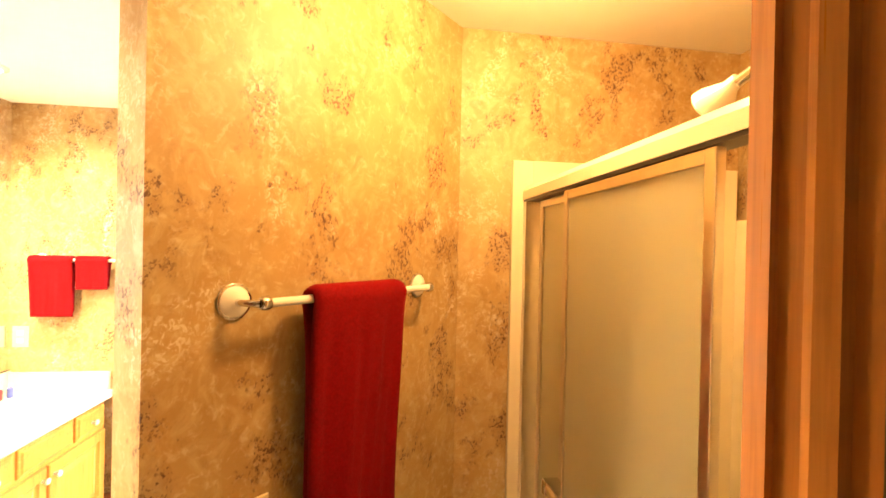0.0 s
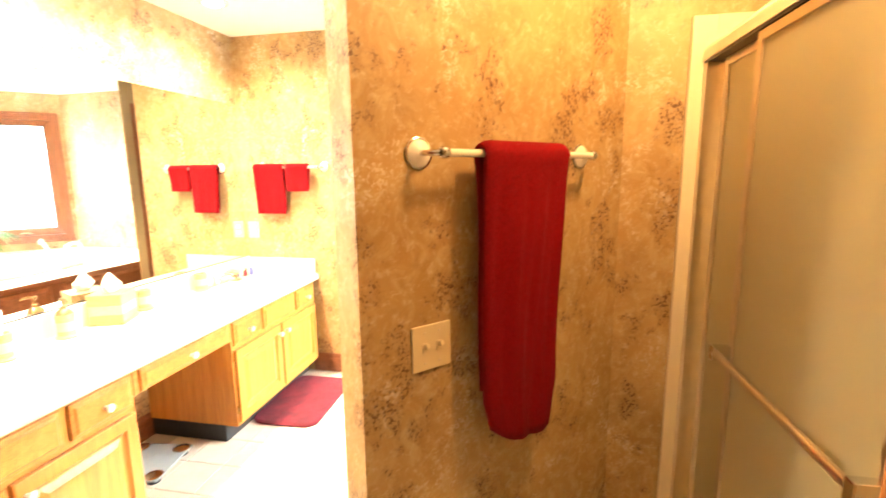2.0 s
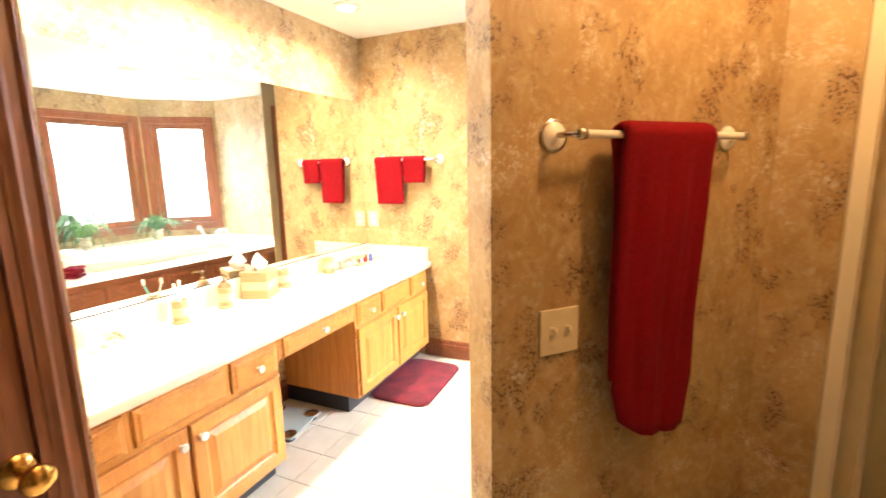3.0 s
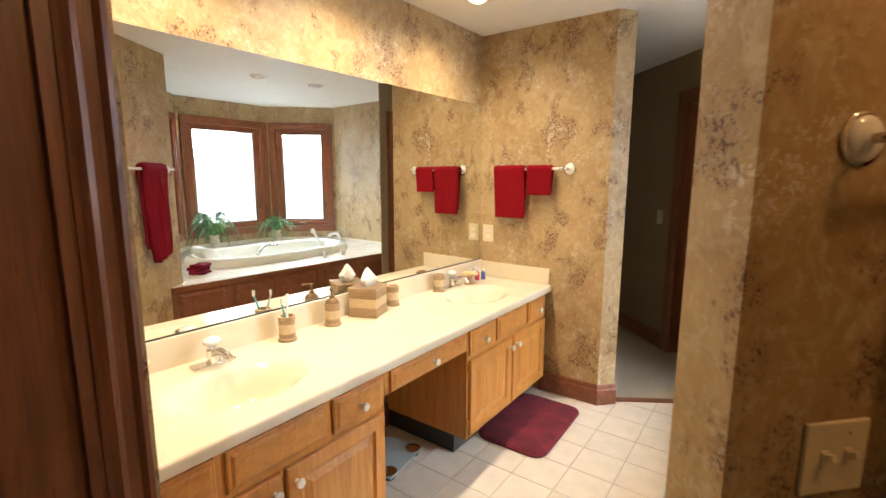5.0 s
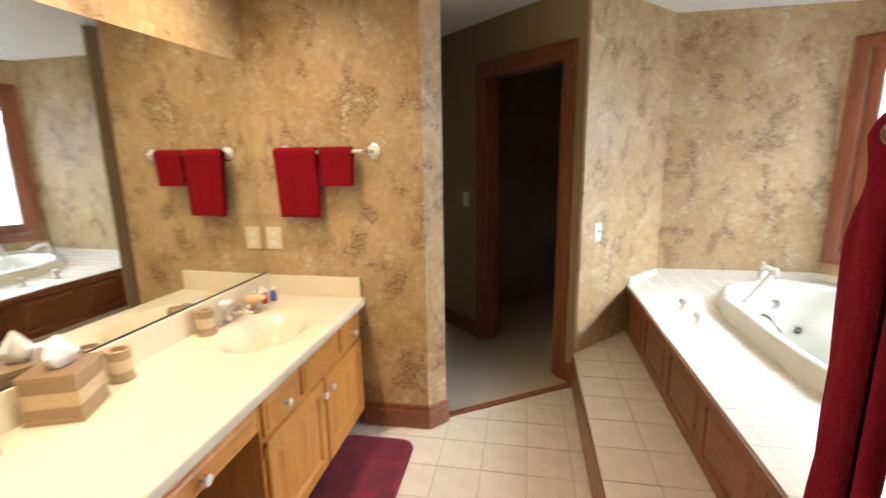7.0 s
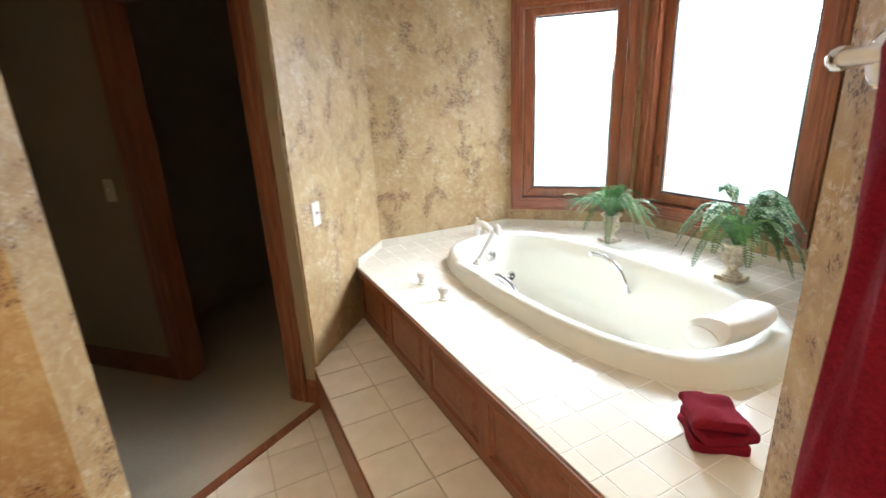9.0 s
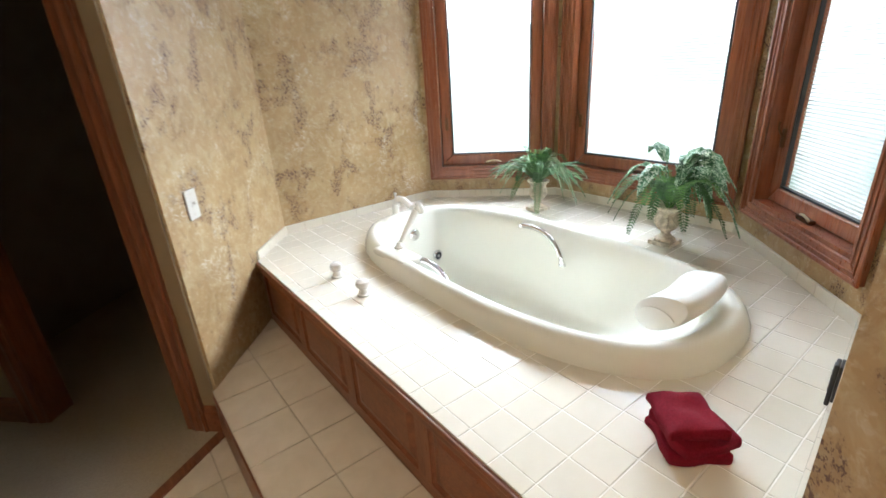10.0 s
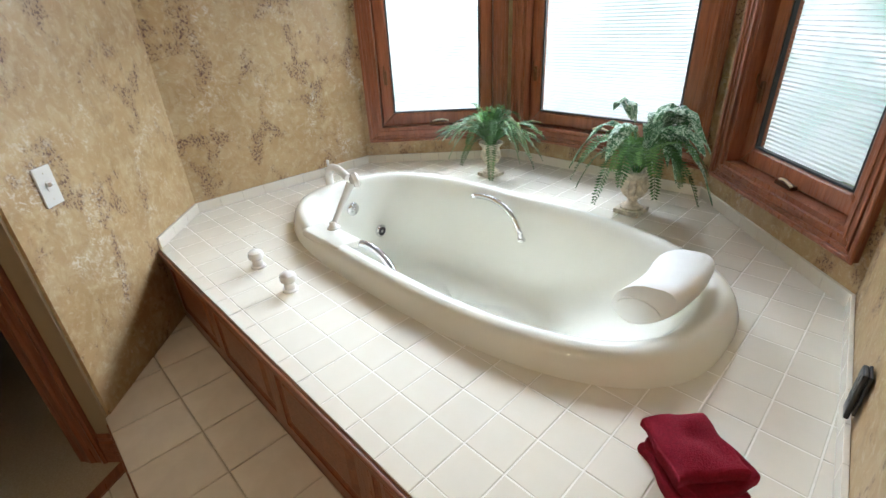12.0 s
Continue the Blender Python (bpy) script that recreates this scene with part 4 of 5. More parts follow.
# ---- rugs and scale ----
def rug(x, y, w, d, turn, label):
    th = thing("bath_rug", pose(x, y, 0.0, 0, 0, turn), label, "rug", "wine red bath rugs")
    bm = bmesh.new()
    n, c = 10, 0.075
    out = []
    for cx, cy, a0 in ((w / 2 - c, d / 2 - c, 0), (-w / 2 + c, d / 2 - c, 90), (-w / 2 + c, -d / 2 + c, 180), (w / 2 - c, -d / 2 + c, 270)):
        for k in range(n + 1):
            a = radians(a0 + 90 * k / n)
            out.append((cx + c * math.cos(a), cy + c * math.sin(a)))
    loops = []
    for f, z in ((1.0, 0.001), (1.012, 0.010), (0.99, 0.019), (0.95, 0.023), (0.5, 0.024)):
        loops.append([bm.verts.new((x * f, y * f, z + (0.0015 * noise.noise(Vector((x * 30, y * 30, 0))) if z > 0.002 else 0))) for x, y in out])
    for a, b in zip(loops, loops[1:]):
        for k in range(len(a)):
            j = (k + 1) % len(a)
            bm.faces.new((a[k], a[j], b[j], b[k]))
    bm.faces.new(loops[0])
    bm.faces.new(loops[-1])
    part("rug_body", bm, RUG, th, "", True)
    return th


rug(-1.155, 2.915, 0.405, 0.63, 1.0, "wine red shag bath rug with rounded corners before the far basin")
rug(-1.11, 1.30, 0.405, 0.63, -2.0, "wine red shag bath rug with rounded corners before the near basin")
sc = thing("bathroom_scale", pose(-1.62, 2.14, 0.0, 0, 0, 8), "glass bathroom scale with chrome footpads in the knee space", "bathroom scale")
pl = part("platform", boxed(-0.15, 0.15, -0.15, 0.15, 0.022, 0.030, 0.004), make_plain("grey_glass", (0.35, 0.40, 0.40), 0.06), sc, "grey tempered glass plate")
for x in (-0.11, 0.11):
    for y in (-0.11, 0.11):
        bm = bmesh.new()
        lathe(bm, [(0.030, 0.0005), (0.032, 0.010), (0.030, 0.0215)], 20, pose(x, y, 0))
        part("foot", bm, BLACK, sc, "", True)
        bm = bmesh.new()
        lathe(bm, [(0.040, 0.0302), (0.040, 0.034), (0.034, 0.037), (0.01, 0.038)], 24, pose(x, y, 0))
        part("footpad", bm, CHROME, sc, "round chrome footpad", True)


# ---- shower ----
sh = thing("shower_stall", pose(0, 0, 0), "framed sliding shower enclosure with obscure glass and cream surround", "shower")
SX = 0.81
part("jamb_flange", boxed(0.748, SX + 0.012, 2.020, 2.044, 0.002, 1.93, 0.003), SURROUND, sh, "cream flange of the surround")
bm = bmesh.new()
prism_xz2 = [(SX - 0.026, 1.790), (SX + 0.032, 1.790), (SX + 0.032, 1.828), (SX + 0.01, 1.838), (SX - 0.016, 1.836), (SX - 0.026, 1.820)]
lo = [bm.verts.new((x, 0.84, z)) for x, z in prism_xz2]
hi = [bm.verts.new((x, 2.018, z)) for x, z in prism_xz2]
bm.faces.new(lo)
bm.faces.new(hi)
for i in range(6):
    j = (i + 1) % 6
    bm.faces.new((lo[i], lo[j], hi[j], hi[i]))
part("top_track", bm, SURROUND, sh, "cream enamelled header rail")
part("track_channel", boxed(SX - 0.022, SX + 0.028, 0.85, 2.016, 1.782, 1.7898), BLACK, sh)
part("wall_jamb", boxed(SX - 0.022, SX + 0.03, 1.992, 2.019, 0.20, 1.783, 0.002), ALU, sh, "aluminium side channel")
for z in (0.35, 0.976, 1.562):
    bm = bmesh.new()
    lathe(bm, [(0.005, 0), (0.004, 0.002), (0.001, 0.003)], 10, pose(SX - 0.0225, 2.006, z, 0, -90))
    part("screw", bm, ALU, sh)
part("wall_jamb", boxed(SX - 0.022, SX + 0.03, 0.85, 0.872, 0.20, 1.783, 0.002), ALU, sh)
part("curb", boxed(SX - 0.045, SX + 0.06, 0.84, 2.018, 0.002, 0.185, 0.012), SURROUND, sh, "cream shower curb")
part("bottom_track", boxed(SX - 0.024, SX + 0.03, 0.85, 2.016, 0.1852, 0.2, 0.003), ALU, sh)


def shower_panel(x, y0, y1, bar):
    f = 0.026
    for a, b in ((y0, y0 + f), (y1 - f, y1)):
        part("panel_stile", boxed(x - 0.009, x + 0.009, a, b, 0.203, 1.780, 0.003), ALU, sh)
    for a, b in ((0.203, 0.225), (1.755, 1.780)):
        part("panel_rail", boxed(x - 0.008, x + 0.008, y0 + f, y1 - f, a, b, 0.003), ALU, sh)
    part("panel_glass", boxed(x - 0.003, x + 0.003, y0 + f, y1 - f, 0.225, 1.755), FROST, sh, "tan obscure glass")
    if bar:
        bm = bmesh.new()
        tube(bm, [(x - 0.045, y0 + 0.02, 0.965), (x - 0.045, y1 - 0.02, 0.965)], 0.010, 12)
        b = part("towel_rod", bm, ALU, sh, "aluminium pull bar", True)
        for yy in (y0 + 0.012, y1 - 0.012):
            part("rod_bracket", boxed(x - 0.055, x - 0.008, yy - 0.012, yy + 0.012, 0.945, 0.985, 0.003), CHROME, sh)


shower_panel(SX - 0.012, 1.085, 1.665, True)
shower_panel(SX + 0.016, 1.32, 1.93, False)
part("surround_wall", boxed(1.625, 1.655, 0.84, 2.036, 0.12, 1.74), SURROUND, sh)
part("surround_wall", boxed(SX + 0.013, 1.625, 2.022, 2.040, 0.12, 1.93), SURROUND, sh)
part("surround_wall", boxed(SX + 0.062, 1.625, 0.835, 0.853, 0.12, 1.74), SURROUND, sh)
part("pan", boxed(SX + 0.062, 1.625, 0.853, 2.022, 0.002, 0.12, 0.02), SURROUND, sh)
shd = thing("shower_fixture", pose(0.98, 0.834, 1.93), "white shower head on a chrome arm", "shower head")
bm = bmesh.new()
tube(bm, arc((0, 0.0, 0.02), (0, 0.26, 0.07), (-0.03, 0.40, 0.01), 10), 0.011, 12)
part("arm", bm, CHROME, shd, "", True)
bm = bmesh.new()
lathe(bm, [(0.012, 0.01), (0.016, -0.01), (0.040, -0.045), (0.045, -0.06), (0.040, -0.066), (0.01, -0.066)], 24, pose(-0.03, 0.41, 0.012, 55, 15))
part("spray_head", bm, WHITE, shd, "", True)
wall("wall_shower_south", (0.62, 0.832), (1.66, 0.832), WALLPAPER, thick=0.05, label=WL)


# ---- tub deck and step ----
SF, DF = -0.085, 0.305      # fronts of the step and of the deck
TC, TA, TB, TE = (1.164, 3.460), 0.470, 0.940, 2.7


def oval(a, b, ang, e=TE):
    c, s = math.cos(ang), math.sin(ang)
    return (math.copysign(abs(c) ** (2 / e), c) * a, math.copysign(abs(s) ** (2 / e), s) * b)


def diag_y(x):
    """y of the switch wall's face at x."""
    return K0[1] + (x - K0[0]) * (K1[1] - K0[1]) / (K1[0] - K0[0])


def south_y(x):
    return PR[1] + (x - PR[0]) * (K5[1] - PR[1]) / (K5[0] - PR[0])


PSLOPE = (PR[1] - P2[1]) / (PR[0] - P2[0])
DECKPOLY = [(DF, PR[1] - (PR[0] - DF) * PSLOPE + 0.006), (PR[0], PR[1] + 0.004), (K5[0], K5[1] + 0.004), (K4[0] - 0.004, K4[1] + 0.002), (K3[0] - 0.004, K3[1] - 0.002), (K2[0] - 0.002, K2[1] - 0.004), (K1[0] + 0.002, K1[1] - 0.004), (DF, diag_y(DF) - 0.004)]


def clip(poly, a, b, keep=1):
    """The part of a convex outline on the left of the line a-b."""
    out = []
    side = [((b[0] - a[0]) * (p[1] - a[1]) - (b[1] - a[1]) * (p[0] - a[0])) * keep for p in poly]
    for i, p in enumerate(poly):
        q, sp, sq = poly[(i + 1) % len(poly)], side[i], side[(i + 1) % len(poly)]
        if sp >= 0:
            out.append(p)
        if (sp > 0 > sq) or (sp < 0 < sq):
            t = sp / (sp - sq)
            out.append((p[0] + t * (q[0] - p[0]), p[1] + t * (q[1] - p[1])))
    return out


def clip_to(poly, outline):
    far = outline is DECKPOLY and min(p[0] for p in poly) > PR[0]
    for i in range(len(outline)):
        if far and i == 0 or outline is DECKPOLY and i == 1 and max(p[0] for p in poly) < PR[0]:
            continue
        poly = clip(poly, outline[i], outline[(i + 1) % len(outline)])
        if len(poly) < 3:
            return []
    return poly


def area(poly):
    return 0.5 * sum(p[0] * q[1] - q[0] * p[1] for p, q in zip(poly, poly[1:] + poly[:1]))


def lay_tiles(parent, mat, x0, y0, px, py, nx, ny, gap, z, h, keep, name="tile"):
    """Tiles on a grid; whole ones share a mesh, cut ones have their own."""
    whole = None
    for i in range(nx):
        for k in range(ny):
            x, y = x0 + i * px, y0 + k * py
            sq = [(x + gap / 2, y + gap / 2), (x + px - gap / 2, y + gap / 2), (x + px - gap / 2, y + py - gap / 2), (x + gap / 2, y + py - gap / 2)]
            cut = keep(sq)
            if len(cut) < 3 or abs(area(cut)) < 0.0004:
                continue
            full = abs(abs(area(cut)) - (px - gap) * (py - gap)) < 1e-6
            cx, cy = x + px / 2, y + py / 2
            if full and whole is not None:
                ob = new(name, whole)
                ob.parent = parent
            else:
                bm = bmesh.new()
                e = 0.0012
                pts = [(p[0] - cx, p[1] - cy) for p in cut]
                mx = sum(p[0] for p in pts) / len(pts)
                my = sum(p[1] for p in pts) / len(pts)
                lo = [bm.verts.new((p[0], p[1], 0)) for p in pts]
                md = [bm.verts.new((p[0], p[1], h - e)) for p in pts]
                hi = [bm.verts.new((mx + (p[0] - mx) * (1 - 0.03), my + (p[1] - my) * (1 - 0.03), h)) for p in pts]
                n = len(pts)
                for a, b in ((lo, md), (md, hi)):
                    for q in range(n):
                        r = (q + 1) % n
                        bm.faces.new((a[q], a[r], b[r], b[q]))
                bm.faces.new(hi)
                ob = part(name, bm, mat, parent)
                if full:
                    whole = ob.data
            ob.matrix_local = pose(cx, cy, z + 0.0004 * math.sin(i * 7.3 + k * 3.1))


# deck bed with an opening for the tub
N = 96
bm = bmesh.new()
inner, outer, low = [], [], []
for k in range(N):
    ang = 2 * math.pi * k / N
    ox, oy = oval(TA - 0.045, TB - 0.045, ang)
    d = Vector((ox, oy)).normalized()
    best = 9
    for i in range(len(DECKPOLY)):
        a, b = Vector(DECKPOLY[i]), Vector(DECKPOLY[(i + 1) % len(DECKPOLY)])
        e = b - a
        den = d.x * e.y - d.y * e.x
        if abs(den) > 1e-9:
            w = a - Vector(TC)
            t, s = (w.x * e.y - w.y * e.x) / den, (w.x * d.y - w.y * d.x) / den
            if t > 0 and -1e-6 <= s <= 1 + 1e-6:
                best = min(best, t)
    inner.append(bm.verts.new((TC[0] + ox, TC[1] + oy, DECK - 0.0012)))
    outer.append(bm.verts.new((TC[0] + d.x * best, TC[1] + d.y * best, DECK - 0.0012)))
for k in range(N):
    j = (k + 1) % N
    bm.faces.new((inner[k], inner[j], outer[j], outer[k]))
deck = tagged(obj("tub_deck", bm, DECKGROUT), "white tiled tub deck with red-brown panelled front", "tub deck", kind="structure")


def keep_deck(sq):
    poly = clip_to(sq, DECKPOLY)
    if not poly:
        return []
    mx, my = sum(p[0] for p in poly) / len(poly) - TC[0], sum(p[1] for p in poly) / len(poly) - TC[1]
    f = (abs(mx) / (TA - 0.05)) ** TE + (abs(my) / (TB - 0.05)) ** TE
    if f < 1.0 and all((abs(p[0] - TC[0]) / (TA - 0.05)) ** TE + (abs(p[1] - TC[1]) / (TB - 0.05)) ** TE < 1 for p in poly):
        return []
    if f < 2.2:
        k = f ** (-1 / TE)
        tx, ty = mx * k, my * k
        gx = math.copysign(abs(tx) ** (TE - 1) / (TA - 0.05) ** TE, tx)
        gy = math.copysign(abs(ty) ** (TE - 1) / (TB - 0.05) ** TE, ty)
        p0 = (TC[0] + tx, TC[1] + ty)
        p1 = (p0[0] + gy, p0[1] - gx)
        poly = clip(poly, p0, p1)
    return poly


lay_tiles(deck, DECKTILE, DF + 0.0455, 1.832, 0.1155, 0.1105, 17, 27, 0.0036, DECK - 0.004, 0.004, keep_deck)
# nosing along the front and low tiled upstand along the walls
lay_tiles(deck, DECKTILE, DF - 0.002, 1.832, 0.0475, 0.1105, 1, 27, 0.003, DECK - 0.004, 0.0045, lambda sq: clip_to(sq, DECKPOLY), "edge_tile")
for a, b in ((PR, K5), (K5, K4), (K4, K3), (K3, K2), (K2, K1), (K1, (DF, diag_y(DF)))):
    L = (Vector(b) - Vector(a)).length
    n = max(1, round(L / 0.1165))
    for k in range(n):
        m = on_wall(a, b, (k + 0.5) * L / n, DECK)
        ob = part("upstand_tile", boxed(-L / n / 2 + 0.0003, L / n / 2 - 0.0003, 0.001, 0.012, 0.0002, 0.050, 0.002), DECKTILE, deck)
        ob.matrix_local = m

# panelled front under the deck
fr = tagged(new("deck_front"), "red-brown raised panel front of the tub deck", "panelling", kind="structure")
fy0, fy1 = DECKPOLY[0][1] + 0.01, diag_y(DF) - 0.004
part("top_rail", boxed(DF - 0.006, DF + 0.03, fy0, fy1, DECK - 0.055, DECK - 0.0045, 0.004), CHERRY_H, fr)
part("cap_edge", boxed(DF - 0.014, DF - 0.0062, fy0, fy1, DECK - 0.022, DECK - 0.004, 0.003), CHERRY_H, fr)
part("bottom_rail", boxed(DF + 0.006, DF + 0.03, fy0, fy1, STEP + 0.001, STEP + 0.05), CHERRY_H, fr)
np_ = 5
pw = (fy1 - fy0) / np_
for k in range(np_ + 1):
    y = fy0 + k * pw
    part("stile", boxed(DF + 0.006, DF + 0.03, max(fy0, y - 0.035), min(fy1, y + 0.035), STEP + 0.05, DECK - 0.055), CHERRY, fr)
for k in range(np_):
    bm = bmesh.new()
    w, h = pw - 0.07, DECK - STEP - 0.105
    rings_rect(bm, w, h, [(0, 0.020), (0, 0.006), (0.006, 0.010), (0.014, 0.012), (0.045, 0.003), (0.050, 0.003)])
    ob = part("panel", bm, CHERRY_H, fr)
    ob.matrix_local = pose(DF + 0.004, fy0 + (k + 0.5) * pw, (STEP + 0.05 + DECK - 0.055) / 2, 0, 0, -90)
part("backing", boxed(DF + 0.03, DF + 0.05, fy0, fy1, 0.002, DECK - 0.006), CHERRY, fr)

# step
sy0 = P2[1] + (SF - P2[0]) * PSLOPE + 0.03
STEPPOLY = [(SF, sy0), (DF + 0.004, PR[1] - (PR[0] - DF) * PSLOPE + 0.012), (DF + 0.004, diag_y(DF) - 0.006), (SF, diag_y(SF) - 0.006)]
stp = tagged(obj("tub_step", prism(bmesh.new(), STEPPOLY, 0.001, STEP - 0.004), GROUT), "tiled step before the tub deck with a wooden riser", "step", kind="structure")
part("riser", boxed(SF - 0.016, SF - 0.0005, sy0 - 0.01, diag_y(SF) - 0.02, 0.002, STEP - 0.012, 0.002), CHERRY_H, stp, "red-brown wooden riser")
lay_tiles(stp, FLOORTILE, SF - 0.012, 1.30, 0.2165, 0.2165, 2, 16, 0.005, STEP - 0.004, 0.006, lambda sq: clip_to(sq, [(SF - 0.018, sy0), *STEPPOLY[1:3], (SF - 0.018, diag_y(SF) - 0.012)]))

# ---- tub ----
tub = thing("bathtub", pose(TC[0], TC[1], DECK), "oval cream-white drop-in whirlpool bathtub set in tiled deck", "bathtub")
bm = bmesh.new()
prof = [(TA + 0.004, TB + 0.006, -0.003), (TA + 0.001, TB + 0.002, 0.02), (TA - 0.010, TB - 0.012, 0.056), (TA - 0.022, TB - 0.026, 0.074), (TA - 0.040, TB - 0.045, 0.083), (TA - 0.062, TB - 0.070, 0.082), (TA - 0.078, TB - 0.090, 0.072), (TA - 0.090, TB - 0.110, 0.05), (TA - 0.104, TB - 0.135, -0.02), (TA - 0.118, TB - 0.165, -0.14), (TA - 0.135, TB - 0.215, -0.27), (TA - 0.165, TB - 0.275, -0.335), (TA - 0.22, TB - 0.36, -0.355), (0.05, 0.1, -0.36)]
loops = []
for a, b, z in prof:
    e = TE if z > -0.3 else 2.4
    lean = 0.15 * max(0.0, min(1.0, -z / 0.27))       # the sloping backrest at the pillow's end
    ring = [oval(a, b - lean, 2 * math.pi * k / 120, e) for k in range(120)]
    loops.append([bm.verts.new((x, y + lean, z)) for x, y in ring])
for a, b in zip(loops, loops[1:]):
    for k in range(120):
        j = (k + 1) % 120
        bm.faces.new((a[k], a[j], b[j], b[k]))
bm.faces.new(loops[-1])
part("shell", bm, TUBWHITE, tub, "", "all")


def grab(p0, p1, p2, nm="grab_bar"):
    bm = bmesh.new()
    tube(bm, arc(p0, p1, p2, 14), 0.013, 12)
    g = part(nm, bm, CHROME, tub, "curved chrome grab bar", True)
    for p in (p0, p2):
        bm = bmesh.new()
        lathe(bm, [(0.019, -0.006), (0.019, 0.004), (0.012, 0.008)], 16, Matrix.Translation(p))
        part("end_cap", bm, CHROME, g, "", True)


grab((0.352, 0.27, 0.045), (0.315, 0.02, 0.11), (0.325, -0.03, -0.085))
grab((-0.350, 0.27, 0.062), (-0.285, 0.16, 0.075), (-0.335, 0.03, -0.045))
bm = bmesh.new()
box(bm, -0.440, -0.335, 0.24, 0.50, 0.050, 0.084, 0.010, 3)
part("control_ledge", bm, TUBWHITE, tub, "", True)


def jet(x, y, z, nx, ny):
    m = look((x, y, z), (x - nx, y - ny, z))
    bm = bmesh.new()
    lathe(bm, [(0.034, -0.004), (0.034, 0.006), (0.024, 0.011), (0.020, 0.004), (0.010, 0.004), (0.008, 0.012), (0.002, 0.013)], 22, m)
    j = part("jet", bm, CHROME, tub, "round chrome water jet", True)
    bm = bmesh.new()
    lathe(bm, [(0.0235, 0.0105), (0.022, 0.0125), (0.013, 0.0125), (0.012, 0.006)], 20, m)
    part("nozzle", bm, BLACK, j, "dark nozzle ring", True)


jet(0.10, 0.722, -0.185, 0.1, -1)
jet(-0.300, -0.530, -0.02, 0.8, 0.6)
bm = bmesh.new()
lathe(bm, [(0.034, -0.004), (0.034, 0.005), (0.029, 0.010), (0.010, 0.012), (0.008, 0.016), (0.002, 0.017)], 24, look((-0.02, 0.772, -0.035), (-0.02, 1.772, -0.035)))
part("overflow_plate", bm, CHROME, tub, "round chrome overflow plate", True)

# hand shower on the rim and two taps on the deck
hs = thing("hand_shower", pose(0.815, 3.865, DECK + 0.083), "white curved hand shower standing on the tub rim", "hand shower")
bm = bmesh.new()
lathe(bm, [(0.026, 0), (0.026, 0.006), (0.016, 0.014), (0.012, 0.03)], 20)
part("base", bm, WHITE, hs, "", True)
bm = bmesh.new()
tube(bm, [(0, 0, 0.012), (0.03, -0.004, 0.06), (0.07, -0.010, 0.12), (0.10, -0.014, 0.165)], [0.0095, 0.011, 0.014, 0.017], 14)
part("handle", bm, WHITE, hs, "", True)
bm = bmesh.new()
lathe(bm, [(0.010, 0), (0.028, 0.010), (0.032, 0.026), (0.026, 0.034), (0.005, 0.036)], 20, pose(0.100, -0.012, 0.172, 0, 80, -20))
part("spray_face", bm, WHITE, hs, "", True)
sp = thing("tub_spout", pose(1.114, 4.365, DECK + 0.040), "white curved tub spout at the end of the tub rim", "tub spout")
bm = bmesh.new()
tube(bm, [(0, 0, 0), (0, 0, 0.03), (0, -0.001, 0.06)] + arc((0, -0.002, 0.085), (0.002, -0.025, 0.175), (0.008, -0.165, 0.105), 14), [0.024, 0.022] + [0.021] * 8 + [0.019] * 8, 16)
part("body", bm, WHITE, sp, "", True)
bm = bmesh.new()
lathe(bm, [(0.004, 0.128), (0.006, 0.150), (0.009, 0.158), (0.007, 0.166), (0.001, 0.168)], 12, pose(0, -0.012, 0.0))
part("diverter_knob", bm, WHITE, sp, "", True)


def deck_tap(x, y):
    t = thing("tub_tap", pose(x, y, DECK + 0.0008), "round white porcelain tap on the tub deck", "tap", "deck taps")
    bm = bmesh.new()
    lathe(bm, [(0.027, 0), (0.027, 0.006), (0.020, 0.010), (0.018, 0.034)], 24)
    part("base", bm, WHITE, t, "", True)
    bm = bmesh.new()
    lathe(bm, [(0.020, 0.0345), (0.027, 0.040), (0.029, 0.052), (0.026, 0.064), (0.016, 0.071), (0.003, 0.073)], 24)
    part("handle", bm, WHITE, t, "", True)


deck_tap(0.520, 3.952)
deck_tap(0.520, 3.700)

# neck pillow at the near end
pw_ = thing("bath_pillow", pose(1.185, 2.665, DECK + 0.088, 0, 0, 0), "padded white vinyl bath pillow on the tub rim", "bath pillow")
bm = bmesh.new()
rows = []
for i in range(22):
    u = -1 + 2 * i / 21
    x = u * 0.152 + 0.012
    y = 0.055 - 0.02 * (1 - u * u)
    f = (1 - abs(u) ** 22) ** 0.3 if abs(u) < 1 else 0.55
    ring = []
    for k in range(20):
        a = 2 * math.pi * k / 20
        c, s = math.cos(a), math.sin(a)
        ring.append(bm.verts.new((x, y + 0.084 * f * c - 0.024 * f * s, 0.012 + 0.070 * f * s + 0.022 * f * (c < 0) * -c)))
    rows.append(ring)
for a, b in zip(rows, rows[1:]):
    for k in range(20):
        j = (k + 1) % 20
        bm.faces.new((a[k], a[j], b[j], b[k]))
bm.faces.new(rows[0])
bm.faces.new(rows[-1])
part("cushion", bm, PILLOW, pw_, "", True)
bm = bmesh.new()
tube(bm, [tuple(rows_co) for rows_co in [(-0.143, 0.055 + 0.06 * math.cos(a), 0.004 + 0.036 * math.sin(a)) for a in np.linspace(0.2, 2.9, 14)]], 0.0025, 6)
part("piping", bm, PILLOW, pw_)

